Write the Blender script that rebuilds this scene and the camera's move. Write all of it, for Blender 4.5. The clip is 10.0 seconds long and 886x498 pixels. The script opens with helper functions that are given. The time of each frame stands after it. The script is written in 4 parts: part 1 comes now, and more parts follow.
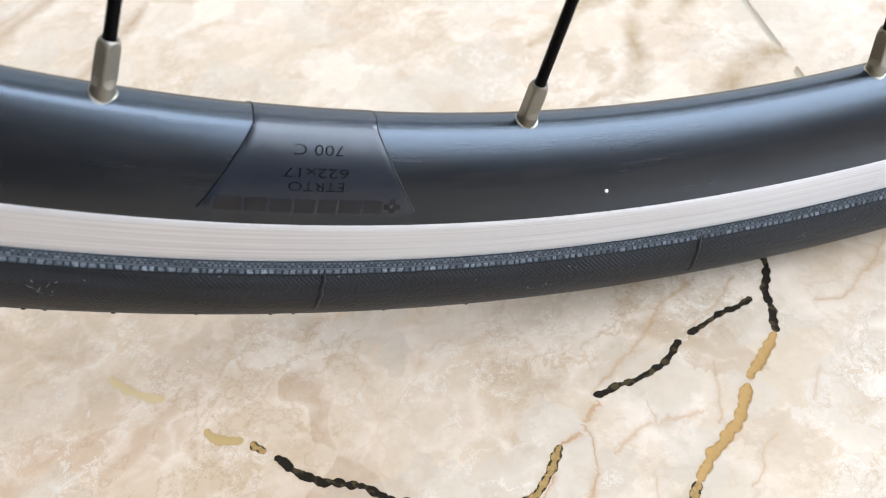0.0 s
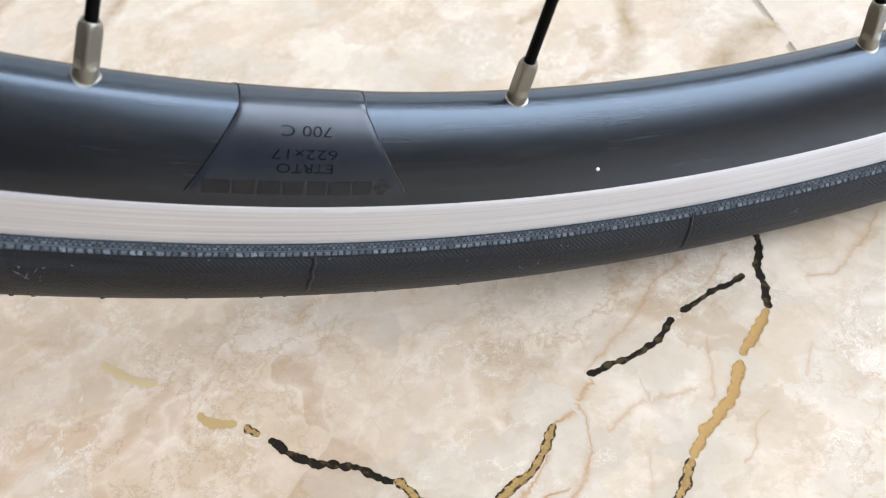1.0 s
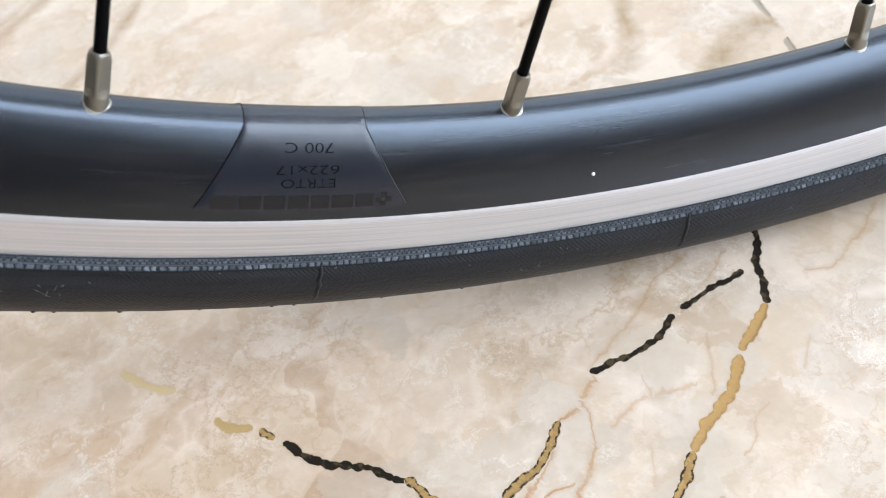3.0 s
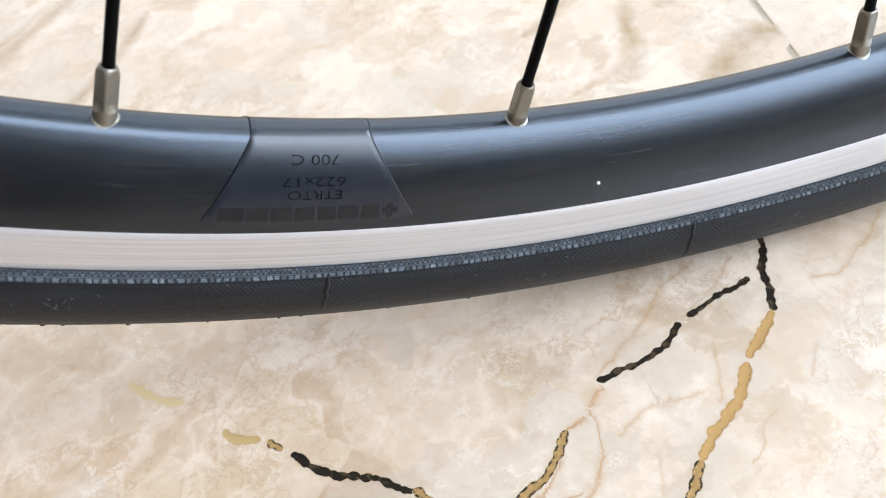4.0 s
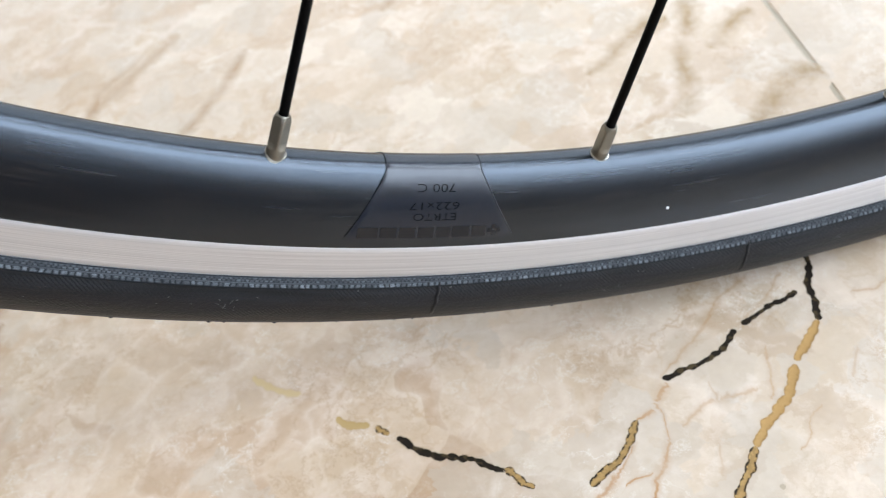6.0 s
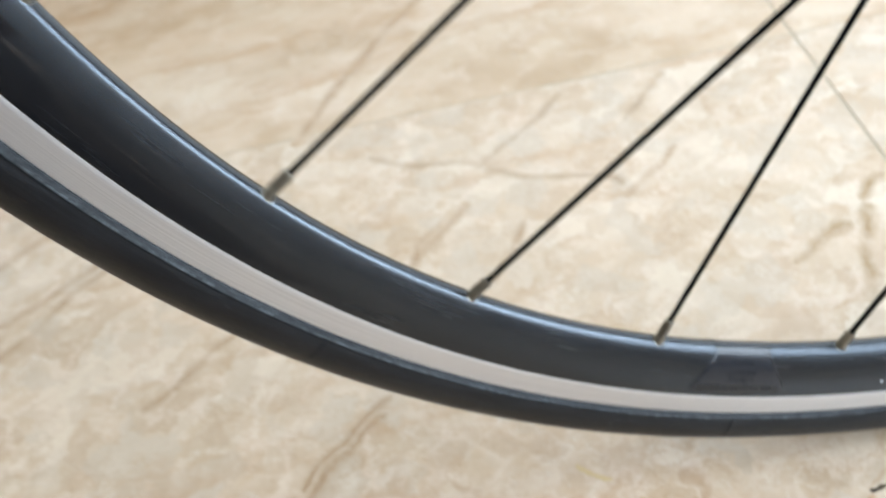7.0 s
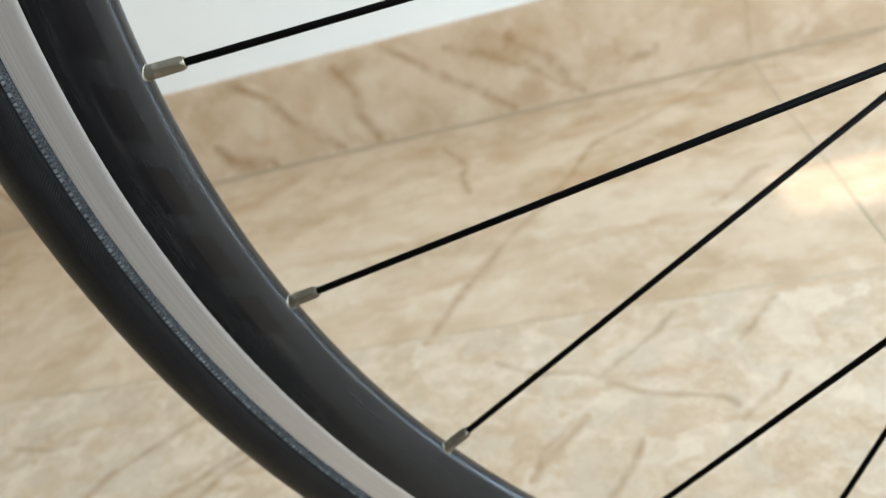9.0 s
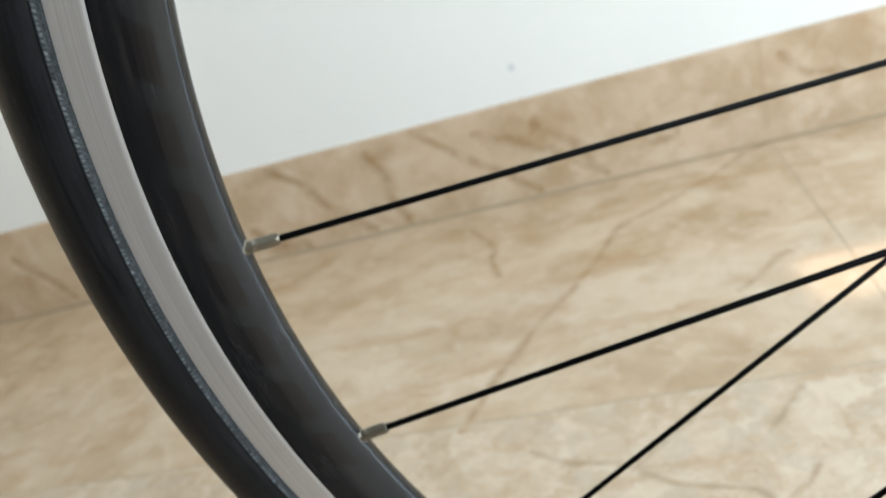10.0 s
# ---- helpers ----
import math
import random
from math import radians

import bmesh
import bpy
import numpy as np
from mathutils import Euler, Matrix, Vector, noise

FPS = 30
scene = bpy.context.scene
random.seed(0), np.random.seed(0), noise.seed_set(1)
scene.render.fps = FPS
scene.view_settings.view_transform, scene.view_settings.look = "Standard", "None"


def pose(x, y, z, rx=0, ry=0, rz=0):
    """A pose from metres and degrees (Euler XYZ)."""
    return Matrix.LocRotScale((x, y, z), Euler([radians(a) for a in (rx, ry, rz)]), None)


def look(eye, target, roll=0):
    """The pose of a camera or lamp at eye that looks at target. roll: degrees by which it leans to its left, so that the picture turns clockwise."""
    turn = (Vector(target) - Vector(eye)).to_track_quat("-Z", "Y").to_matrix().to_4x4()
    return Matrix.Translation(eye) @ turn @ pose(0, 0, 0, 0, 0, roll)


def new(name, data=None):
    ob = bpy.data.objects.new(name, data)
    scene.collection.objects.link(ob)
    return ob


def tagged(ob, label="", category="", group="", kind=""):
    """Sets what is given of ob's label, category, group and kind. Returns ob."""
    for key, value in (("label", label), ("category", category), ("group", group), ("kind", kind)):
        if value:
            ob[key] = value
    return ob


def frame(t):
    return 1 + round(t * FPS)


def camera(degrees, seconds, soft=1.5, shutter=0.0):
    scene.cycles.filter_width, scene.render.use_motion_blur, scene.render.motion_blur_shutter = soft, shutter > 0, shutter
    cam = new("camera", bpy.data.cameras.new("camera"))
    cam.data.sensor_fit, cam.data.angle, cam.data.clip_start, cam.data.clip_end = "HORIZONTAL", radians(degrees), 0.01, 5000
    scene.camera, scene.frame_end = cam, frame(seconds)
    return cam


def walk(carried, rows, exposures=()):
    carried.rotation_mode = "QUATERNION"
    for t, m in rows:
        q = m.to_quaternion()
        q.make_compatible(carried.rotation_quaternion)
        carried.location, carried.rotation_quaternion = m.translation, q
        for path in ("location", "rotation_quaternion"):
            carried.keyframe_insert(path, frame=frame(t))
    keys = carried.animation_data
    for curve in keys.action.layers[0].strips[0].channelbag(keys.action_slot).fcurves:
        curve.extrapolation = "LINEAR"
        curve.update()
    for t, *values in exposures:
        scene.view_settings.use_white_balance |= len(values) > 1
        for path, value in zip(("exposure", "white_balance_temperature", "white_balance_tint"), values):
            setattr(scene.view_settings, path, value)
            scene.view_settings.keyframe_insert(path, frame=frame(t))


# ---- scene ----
cam = camera(57.15, 10.0, soft=1.0, shutter=0.3)
cam.data.dof.use_dof, cam.data.dof.focus_distance, cam.data.dof.aperture_fstop = True, 0.168, 21.0
# seconds, eye x y z, tilt, turn, lean of the picture
ROWS = [
    (0.0, -0.1052, -0.0934, 0.1627, -48.89, -4.46, -10.68),
    (0.5, -0.1057, -0.0947, 0.1644, -49.58, -4.55, -10.94),
    (1.0, -0.1044, -0.0929, 0.1620, -50.34, -4.59, -11.28),
    (1.5, -0.1028, -0.0930, 0.1598, -51.02, -4.17, -11.99),
    (2.0, -0.1025, -0.0950, 0.1613, -51.43, -3.77, -12.60),
    (2.5, -0.1021, -0.0956, 0.1622, -51.34, -3.52, -13.09),
    (3.0, -0.1011, -0.0950, 0.1674, -50.55, -2.66, -14.32),
    (4.5, -0.1014, -0.0960, 0.1680, -49.71, -2.18, -15.28),
    (5.0, -0.1035, -0.1001, 0.1709, -49.38, -1.45, -15.69),
    (5.2, -0.1089, -0.1043, 0.1802, -49.09, -1.19, -15.75),
    (6.3, -0.1227, -0.1220, 0.2070, -46.95, 2.20, -17.51),
    (6.5, -0.1382, -0.1327, 0.2296, -45.91, 3.82, -18.17),
    (6.8, -0.1680, -0.1569, 0.2791, -43.12, 6.23, -18.34),
    (7.0, -0.1884, -0.1742, 0.3207, -40.48, 6.32, -17.08),
    (7.2, -0.1984, -0.1862, 0.3476, -37.95, 6.86, -16.39),
    (7.5, -0.2090, -0.1953, 0.3618, -35.18, 7.13, -15.07),
    (8.0, -0.2112, -0.1964, 0.3861, -32.24, 8.89, -16.07),
    (8.5, -0.2034, -0.1999, 0.3825, -29.85, 9.45, -15.45),
    (9.0, -0.1965, -0.1949, 0.3798, -27.72, 10.18, -16.58),
    (9.5, -0.1955, -0.1993, 0.3934, -26.04, 10.73, -17.26),
    (10.0, -0.1977, -0.2082, 0.4180, -23.25, 10.38, -17.12),
]
EXPOSURES = [(0.0, -0.12, 7080, 23), (2.5, -0.30, 7080, 24), (3.0, -0.20, 7080, 24), (5.0, -0.08, 7080, 23), (6.5, -0.33, 7180, 22), (7.5, -0.34, 7450, 17), (10.0, -0.73, 7850, 16)]
walk(cam, [(t, pose(x, y, z, 90 + tilt, 0, turn) @ pose(0, 0, 0, 0, 0, lean)) for t, x, y, z, tilt, turn, lean in ROWS], EXPOSURES)

# ---- light ----
world = bpy.data.worlds.new("world")
scene.world = world
world.use_nodes = True
wn = world.node_tree
sky = wn.nodes.new("ShaderNodeTexSky")
sky.sky_type, sky.sun_disc = "NISHITA", False
sky.sun_elevation, sky.sun_rotation = radians(70), radians(210)
wn.nodes["Background"].inputs["Strength"].default_value = 0.12
wn.links.new(sky.outputs[0], wn.nodes["Background"].inputs["Color"])

SUN_TO = Vector((0.13, 0.466, 0.0))       # where the beam through the added roof hole lands
SUN_FROM = Vector((math.sin(radians(210)) * math.cos(radians(70)), math.cos(radians(210)) * math.cos(radians(70)), math.sin(radians(70))))
sun = new("sun", bpy.data.lights.new("sun", "SUN"))
sun.data.energy, sun.data.angle, sun.data.color = 5.0, radians(0.6), (1.0, 0.95, 0.88)
sun.matrix_world = look(SUN_FROM * 6, (0, 0, 0))

ROOM = (-1.4, 2.0, -0.78, 0.853, 2.7)      # west, east, south, north, height
SUN_HOLE = SUN_TO + SUN_FROM * (ROOM[4] / SUN_FROM.z)
DOORWAY = (-0.75, 0.22, 0.22, 2.62)       # glazed opening in the east wall: y0 y1 z0 z1
WINDOW = (0.20, 1.40, 0.27, 2.00)         # opening in the south wall: x0 x1 z0 z1
DARK_BLOCK = (-0.15, -0.33, 1.10)                # added block before the south wall, darkens rim reflections: east side, front, height


def area(name, m, sx, sy, watts, colour):
    lamp = new(name, bpy.data.lights.new(name, "AREA"))
    lamp.data.shape, lamp.data.size, lamp.data.size_y = "RECTANGLE", sx, sy
    lamp.data.energy, lamp.data.color = watts, colour
    lamp.matrix_world = m
    return lamp


area("doorway_daylight", pose(ROOM[1] + 0.06, (DOORWAY[0] + DOORWAY[1]) / 2, (DOORWAY[2] + DOORWAY[3]) / 2, 0, 90, 0),
     DOORWAY[3] - DOORWAY[2] - 0.02, DOORWAY[1] - DOORWAY[0] - 0.02, 215, (0.60, 0.82, 1.0))
x0, x1, z0, z1 = WINDOW
area("window_daylight", pose((x0 + x1) / 2, ROOM[2] - 0.06, (z0 + z1) / 2, 90, 0, 0), x1 - x0 - 0.02, z1 - z0 - 0.02, 80, (0.60, 0.82, 1.0))


# ---- materials ----
class Nodes:
    """A small node-tree writer."""

    def __init__(self, name):
        self.mat = bpy.data.materials.new(name)
        self.mat.use_nodes = True
        self.t = self.mat.node_tree
        self.bsdf = self.t.nodes["Principled BSDF"]
        self.out = self.t.nodes["Material Output"]

    def put(self, socket, value):
        if hasattr(value, "is_linked"):
            self.t.links.new(value, socket)
        elif isinstance(value, (tuple, list)) and len(value) == 3 and len(socket.default_value) == 4:
            socket.default_value = (*value, 1)
        else:
            socket.default_value = value

    def add(self, kind, out=0, props=(), **ins):
        n = self.t.nodes.new("ShaderNode" + kind)
        for k, v in props:
            if k == "operation":
                n.operation = v
            elif k == "use_clamp":
                n.use_clamp = v
            elif k == "feature":
                n.feature = v
            elif k == "wave_type":
                n.wave_type = v
            elif k == "bands_direction":
                n.bands_direction = v
            elif k == "uv_map":
                n.uv_map = v
        for k, v in ins.items():
            k = k.replace("_", " ")
            self.put(n.inputs[int(k[1:])] if k[0] == "i" and k[1:].isdigit() else n.inputs[k], v)
        return n.outputs[out]

    def math(self, op, a, b=0.0, c=0.0, clamp=False):
        return self.add("Math", props=(("operation", op), ("use_clamp", clamp)), i0=a, i1=b, i2=c)

    def noise(self, vec, scale, detail=4.0, rough=0.55, out=0, distort=0.0):
        return self.add("TexNoise", out=out, Vector=vec, Scale=scale, Detail=detail, Roughness=rough, Distortion=distort)

    def ramp(self, fac, *stops):
        n = self.t.nodes.new("ShaderNodeValToRGB")
        while len(n.color_ramp.elements) < len(stops):
            n.color_ramp.elements.new(0.5)
        for e, (p, c) in zip(n.color_ramp.elements, stops):
            e.position, e.color = p, (*((c, c, c) if isinstance(c, (int, float)) else c), 1)
        self.put(n.inputs[0], fac)
        return n.outputs[0]

    def mix(self, fac, a, b, blend="MIX"):
        n = self.t.nodes.new("ShaderNodeMix")
        n.data_type, n.blend_type = "RGBA", blend
        self.put(n.inputs[0], fac), self.put(n.inputs[6], a), self.put(n.inputs[7], b)
        return n.outputs[2]

    def scaled(self, vec, sx, sy, sz, rz=0.0):
        return self.add("Mapping", Vector=vec, Scale=(sx, sy, sz), Rotation=(0, 0, rz))

    def bump(self, height, strength, distance):
        return self.add("Bump", Height=height, Strength=strength, Distance=distance)

    def set(self, **ins):
        for k, v in ins.items():
            self.put(self.bsdf.inputs[k.replace("_", " ")], v)
        return self.mat


def position(n):
    return n.add("NewGeometry", out=0)


def uv(n):
    return n.add("UVMap", props=(("uv_map", "uv"),))


def marble(name, warm=0.0, broad=1.0, vein=None):
    """broad: how much larger and softer the drawing is than on the finest tile face.
    vein: colours of a vein drawn in it (core, edge, softness, black specks), laid out by uv: v from -1 to 1 across it."""
    n = Nodes(name)
    pos = position(n)
    warp = n.add("VectorMath", props=(("operation", "MULTIPLY_ADD"),), i0=n.noise(pos, 40, 5, 0.65, out=1), i1=(0.028, 0.028, 0.028), i2=pos)
    warp = n.add("VectorMath", props=(("operation", "MULTIPLY_ADD"),), i0=n.noise(pos, 190 / broad, 5 if broad == 1 else 2, 0.7, out=1), i1=(0.0045, 0.0045, 0.0045), i2=warp)
    # broken clasts of two sizes in a pale cement
    small = n.add("SeparateColor", Color=n.add("TexVoronoi", out=1, props=(("feature", "SMOOTH_F1"),), Vector=warp, Scale=66.0 / broad, Smoothness=0.06 if broad == 1 else 0.6))
    large = n.add("SeparateColor", Color=n.add("TexVoronoi", out=1, props=(("feature", "SMOOTH_F1"),), Vector=warp, Scale=26.0 / broad, Smoothness=0.05 if broad == 1 else 0.5))
    tone = n.math("ADD", n.math("MULTIPLY", small, 0.45), n.math("MULTIPLY", large, 0.55))
    if broad == 1:
        base = n.ramp(tone, (0.20, (0.362, 0.266, 0.184)), (0.36, (0.400, 0.304, 0.216)), (0.50, (0.430, 0.340, 0.256)), (0.62, (0.412, 0.330, 0.254)), (0.85, (0.488, 0.404, 0.320)))
    else:
        base = n.ramp(tone, (0.20, (0.350, 0.243, 0.156)), (0.40, (0.405, 0.296, 0.204)), (0.62, (0.450, 0.347, 0.258)), (0.85, (0.497, 0.404, 0.315)))
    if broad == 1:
        # smooth rounded clasts, rosy tan towards -x, greyish elsewhere, weaker as y grows
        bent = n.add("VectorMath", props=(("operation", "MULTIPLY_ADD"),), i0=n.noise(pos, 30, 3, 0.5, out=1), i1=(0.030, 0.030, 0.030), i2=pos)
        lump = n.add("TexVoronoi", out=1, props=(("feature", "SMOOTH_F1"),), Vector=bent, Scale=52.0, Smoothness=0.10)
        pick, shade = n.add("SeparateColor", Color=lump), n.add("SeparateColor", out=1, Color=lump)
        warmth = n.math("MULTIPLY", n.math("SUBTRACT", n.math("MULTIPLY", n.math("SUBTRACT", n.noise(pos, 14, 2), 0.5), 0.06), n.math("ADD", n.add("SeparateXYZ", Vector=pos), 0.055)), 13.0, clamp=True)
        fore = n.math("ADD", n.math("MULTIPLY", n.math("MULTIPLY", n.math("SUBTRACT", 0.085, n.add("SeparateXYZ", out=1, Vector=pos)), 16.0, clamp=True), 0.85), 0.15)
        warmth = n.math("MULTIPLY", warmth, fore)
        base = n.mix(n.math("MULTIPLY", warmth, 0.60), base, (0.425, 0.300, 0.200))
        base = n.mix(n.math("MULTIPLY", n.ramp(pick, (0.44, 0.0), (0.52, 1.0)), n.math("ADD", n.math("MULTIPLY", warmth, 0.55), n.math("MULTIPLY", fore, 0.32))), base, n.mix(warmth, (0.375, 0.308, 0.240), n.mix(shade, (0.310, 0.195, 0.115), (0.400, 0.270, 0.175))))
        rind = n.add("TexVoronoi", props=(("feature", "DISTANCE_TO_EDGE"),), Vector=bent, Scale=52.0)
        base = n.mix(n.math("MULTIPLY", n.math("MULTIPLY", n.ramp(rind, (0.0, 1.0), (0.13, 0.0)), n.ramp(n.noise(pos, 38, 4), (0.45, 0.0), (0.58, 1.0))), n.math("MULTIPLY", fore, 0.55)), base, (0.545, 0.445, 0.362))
    cloud = n.noise(warp, 11, 5, 0.62)
    base = n.mix(n.math("MULTIPLY", n.ramp(cloud, (0.44, 0.0), (0.60, 1.0)), 0.35 if broad == 1 else 0.7), base, (0.485, 0.369, 0.279))
    cement = n.noise(warp, 55 / broad, 6, 0.72)
    base = n.mix(n.math("MULTIPLY", n.ramp(cement, (0.53 - 0.02 * broad, 0.0), (0.58 + 0.04 * broad, 1.0)), 0.42 / broad), base, (0.528, 0.423, 0.338))
    edge = n.add("TexVoronoi", props=(("feature", "DISTANCE_TO_EDGE"),), Vector=warp, Scale=31.0 / broad)
    seam = n.math("MULTIPLY", n.ramp(edge, (0.0, 1.0), (0.11, 0.0)), n.ramp(n.noise(pos, 26, 4), (0.44, 0.0), (0.60, 1.0)))
    base = n.mix(n.math("MULTIPLY", seam, 0.5), base, (0.534, 0.428, 0.348))
    # fine crackle: broken white threads, tan threads, greyish chips
    if broad == 1:
        chip = n.add("SeparateColor", out=1, Color=n.add("TexVoronoi", out=1, Vector=warp, Scale=44.0))
        base = n.mix(n.math("MULTIPLY", n.ramp(chip, (0.74, 0.0), (0.76, 1.0)), 0.45), base, (0.385, 0.320, 0.255))
    for scale, low, tint, weight in ((62.0, 0.48, (0.52, 0.455, 0.385), 0.75), (36.0, 0.47, (0.27, 0.160, 0.080), 0.48)):
        ridge = n.math("ABSOLUTE", n.math("SUBTRACT", n.noise(warp, scale / broad, 7, 0.68, distort=0.4), 0.5))
        thread = n.math("MULTIPLY", n.ramp(ridge, (0.0, 1.0), (0.016 * broad, 0.0)), n.ramp(n.noise(pos, scale * 0.4, 3), (low, 0.0), (low + 0.1, 1.0)))
        base = n.mix(n.math("MULTIPLY", thread, weight / broad), base, tint)
    # long slanting brown streaks
    streak = n.noise(n.scaled(warp, 5.0, 34.0 / broad, 5.0, radians(-52)), 1.0, 5, 0.62, distort=0.6)
    base = n.mix(n.math("MULTIPLY", n.ramp(streak, (0.60 - 0.03 * broad, 0.0), (0.74 - 0.02 * broad, 1.0)), 0.35 + 0.12 * broad), base, (0.323, 0.187, 0.093))
    # hair-fine rust veins
    hair = n.add("TexVoronoi", props=(("feature", "DISTANCE_TO_EDGE"),), Vector=n.add("VectorMath", props=(("operation", "MULTIPLY_ADD"),), i0=n.noise(pos, 34, 3, 0.5, out=1), i1=(0.04, 0.04, 0.04), i2=pos), Scale=42.0)
    hairs = n.math("MULTIPLY", n.ramp(hair, (0.0, 1.0), (0.020, 0.0)), n.ramp(n.noise(pos, 20, 3), (0.48, 0.0), (0.60, 1.0)))
    base = n.mix(n.math("MULTIPLY", hairs, 0.14 / broad), base, (0.311, 0.150, 0.073))
    fine = n.noise(pos, 320, 6, 0.7)
    base = n.mix(0.22, base, n.mix(fine, (0.40, 0.33, 0.26), (0.95, 0.91, 0.85)), "OVERLAY")
    if not warm:
        hair = n.math("ABSOLUTE", n.math("SUBTRACT", n.noise(pos, 26, 5, 0.62), 0.5))
        hair = n.math("MULTIPLY", n.ramp(hair, (0.0, 1.0), (0.011, 0.0)), n.ramp(n.noise(pos, 17, 2), (0.50, 0.0), (0.62, 0.42)))
        base = n.mix(hair, base, (0.36, 0.22, 0.115))
    if warm:
        base = n.mix(warm, base, (0.345, 0.245, 0.132))
    smear = n.ramp(n.noise(pos, 6, 4), (0.3, 0.13), (0.7, 0.24))
    coat, height, strength = 0.10, n.noise(pos, 45, 3), 0.05
    if vein:
        core, rim_colour, soft, speck = vein
        v = n.add("SeparateXYZ", out=1, Vector=uv(n))
        across = n.math("ABSOLUTE", v)
        if soft < 0:
            # a thin rusty crack in a faint orange halo
            wander = n.math("ABSOLUTE", n.math("ADD", v, n.math("MULTIPLY", n.math("SUBTRACT", n.noise(pos, 330, 4, 0.6), 0.5), 1.1)))
            faint = n.ramp(n.noise(pos, 70, 3), (0.35, 0.55), (0.6, 1.0))
            cover = n.math("ADD", n.math("MULTIPLY", n.ramp(wander, (0.08, 1.0), (0.28, 0.0)), 0.55), n.math("MULTIPLY", n.ramp(wander, (0.0, 1.0), (0.75, 0.0)), 0.45))
            base = n.mix(n.math("MULTIPLY", cover, n.math("MULTIPLY", faint, -soft)), base, core)
        elif soft:
            ragged = n.math("ADD", across, n.math("MULTIPLY", n.math("SUBTRACT", n.noise(pos, 300, 5, 0.7), 0.5), 1.0))
            cover = n.ramp(ragged, (0.0, 1.0), (0.95, 0.0))
            cover = n.math("MULTIPLY", n.math("MULTIPLY", cover, n.ramp(n.noise(pos, 45, 5, 0.65), (0.36, 0.25), (0.60, 1.0))), soft)
            base = n.mix(cover, base, n.mix(n.ramp(ragged, (0.42, 0.0), (0.68, 1.0)), core, rim_colour))
        else:
            ragged = n.math("ADD", across, n.math("MULTIPLY", n.math("SUBTRACT", n.noise(pos, 1100, 3, 0.6), 0.5), 0.22))
            cover = n.ramp(ragged, (0.72, 1.0), (0.80, 0.0))
            colour = n.mix(n.ramp(ragged, (0.50, 0.0), (0.70, 1.0)), core, rim_colour)
            if core[0] < 0.1:
                colour = n.mix(n.math("MULTIPLY", n.ramp(n.noise(pos, 360, 3), (0.54, 0.0), (0.62, 1.0)), 0.6), colour, (0.075, 0.050, 0.022))
            if core[0] > 0.1:
                colour = n.mix(n.math("MULTIPLY", n.noise(pos, 500, 3), 0.4), colour, (0.40, 0.25, 0.11))
            if speck:
                # black dashes gathered along one side and across the vein
                dash = n.ramp(n.noise(pos, 760, 2, 0.5), (0.47, 0.0), (0.51, 1.0))
                side = n.ramp(n.math("ADD", n.math("MULTIPLY", v, 0.5), 0.5), (0.25, 1.0), (0.34, 0.25), (0.66, 0.12), (0.75, 0.9))
                colour = n.mix(n.math("MULTIPLY", n.math("MULTIPLY", dash, side), speck), colour, (0.02, 0.014, 0.008))
            halo = n.math("MULTIPLY", n.ramp(ragged, (0.72, 1.0), (1.0, 0.0)), 0.35)
            base = n.mix(cover, n.mix(halo, base, (0.26, 0.15, 0.055)), colour)
            # the hard veins are matt and slightly sunk
            smear = n.math("ADD", smear, n.math("MULTIPLY", cover, 0.4))
            coat = n.math("MULTIPLY", n.math("SUBTRACT", 1.0, cover), 0.10)
            n.set(Specular_IOR_Level=n.math("SUBTRACT", 0.42, n.math("MULTIPLY", cover, 0.34)))
            height, strength = n.math("SUBTRACT", 1.0, n.ramp(ragged, (0.3, 1.0), (0.85, 0.0))), 0.12
    else:
        n.set(Specular_IOR_Level=0.42)
    return n.set(Base_Color=base, Roughness=smear, Coat_Weight=coat, Coat_Roughness=0.08, Normal=n.bump(height, strength, 0.001 if vein else 0.002))


def rim_black():
    n = Nodes("satin_black_anodised")
    w = uv(n)
    long = n.noise(n.scaled(w, 12.0, 1500.0, 1.0), 1.0, 4, 0.6)
    grain = n.noise(n.scaled(w, 2600.0, 2600.0, 1.0), 1.0, 3, 0.6)
    haze = n.noise(n.scaled(w, 25.0, 90.0, 1.0), 1.0, 4, 0.6)
    colour = n.mix(haze, (0.0018, 0.0022, 0.0030), (0.0042, 0.0050, 0.0066))
    scuff = n.math("MULTIPLY", n.ramp(n.noise(n.scaled(w, 40.0, 900.0, 1.0), 1.0, 4, 0.7), (0.52, 0.0), (0.70, 1.0)), 0.30)
    colour = n.mix(scuff, colour, (0.055, 0.042, 0.034))
    rough = n.math("ADD", n.math("MULTIPLY", haze, 0.14), n.math("ADD", n.math("MULTIPLY", long, 0.10), 0.13))
    height = n.math("ADD", n.math("MULTIPLY", grain, 0.5), n.math("MULTIPLY", long, 0.22))
    return n.set(Base_Color=colour, Roughness=rough, Specular_IOR_Level=0.74, Specular_Tint=(0.78, 0.89, 1.0), Normal=n.bump(height, 0.08, 0.0003))


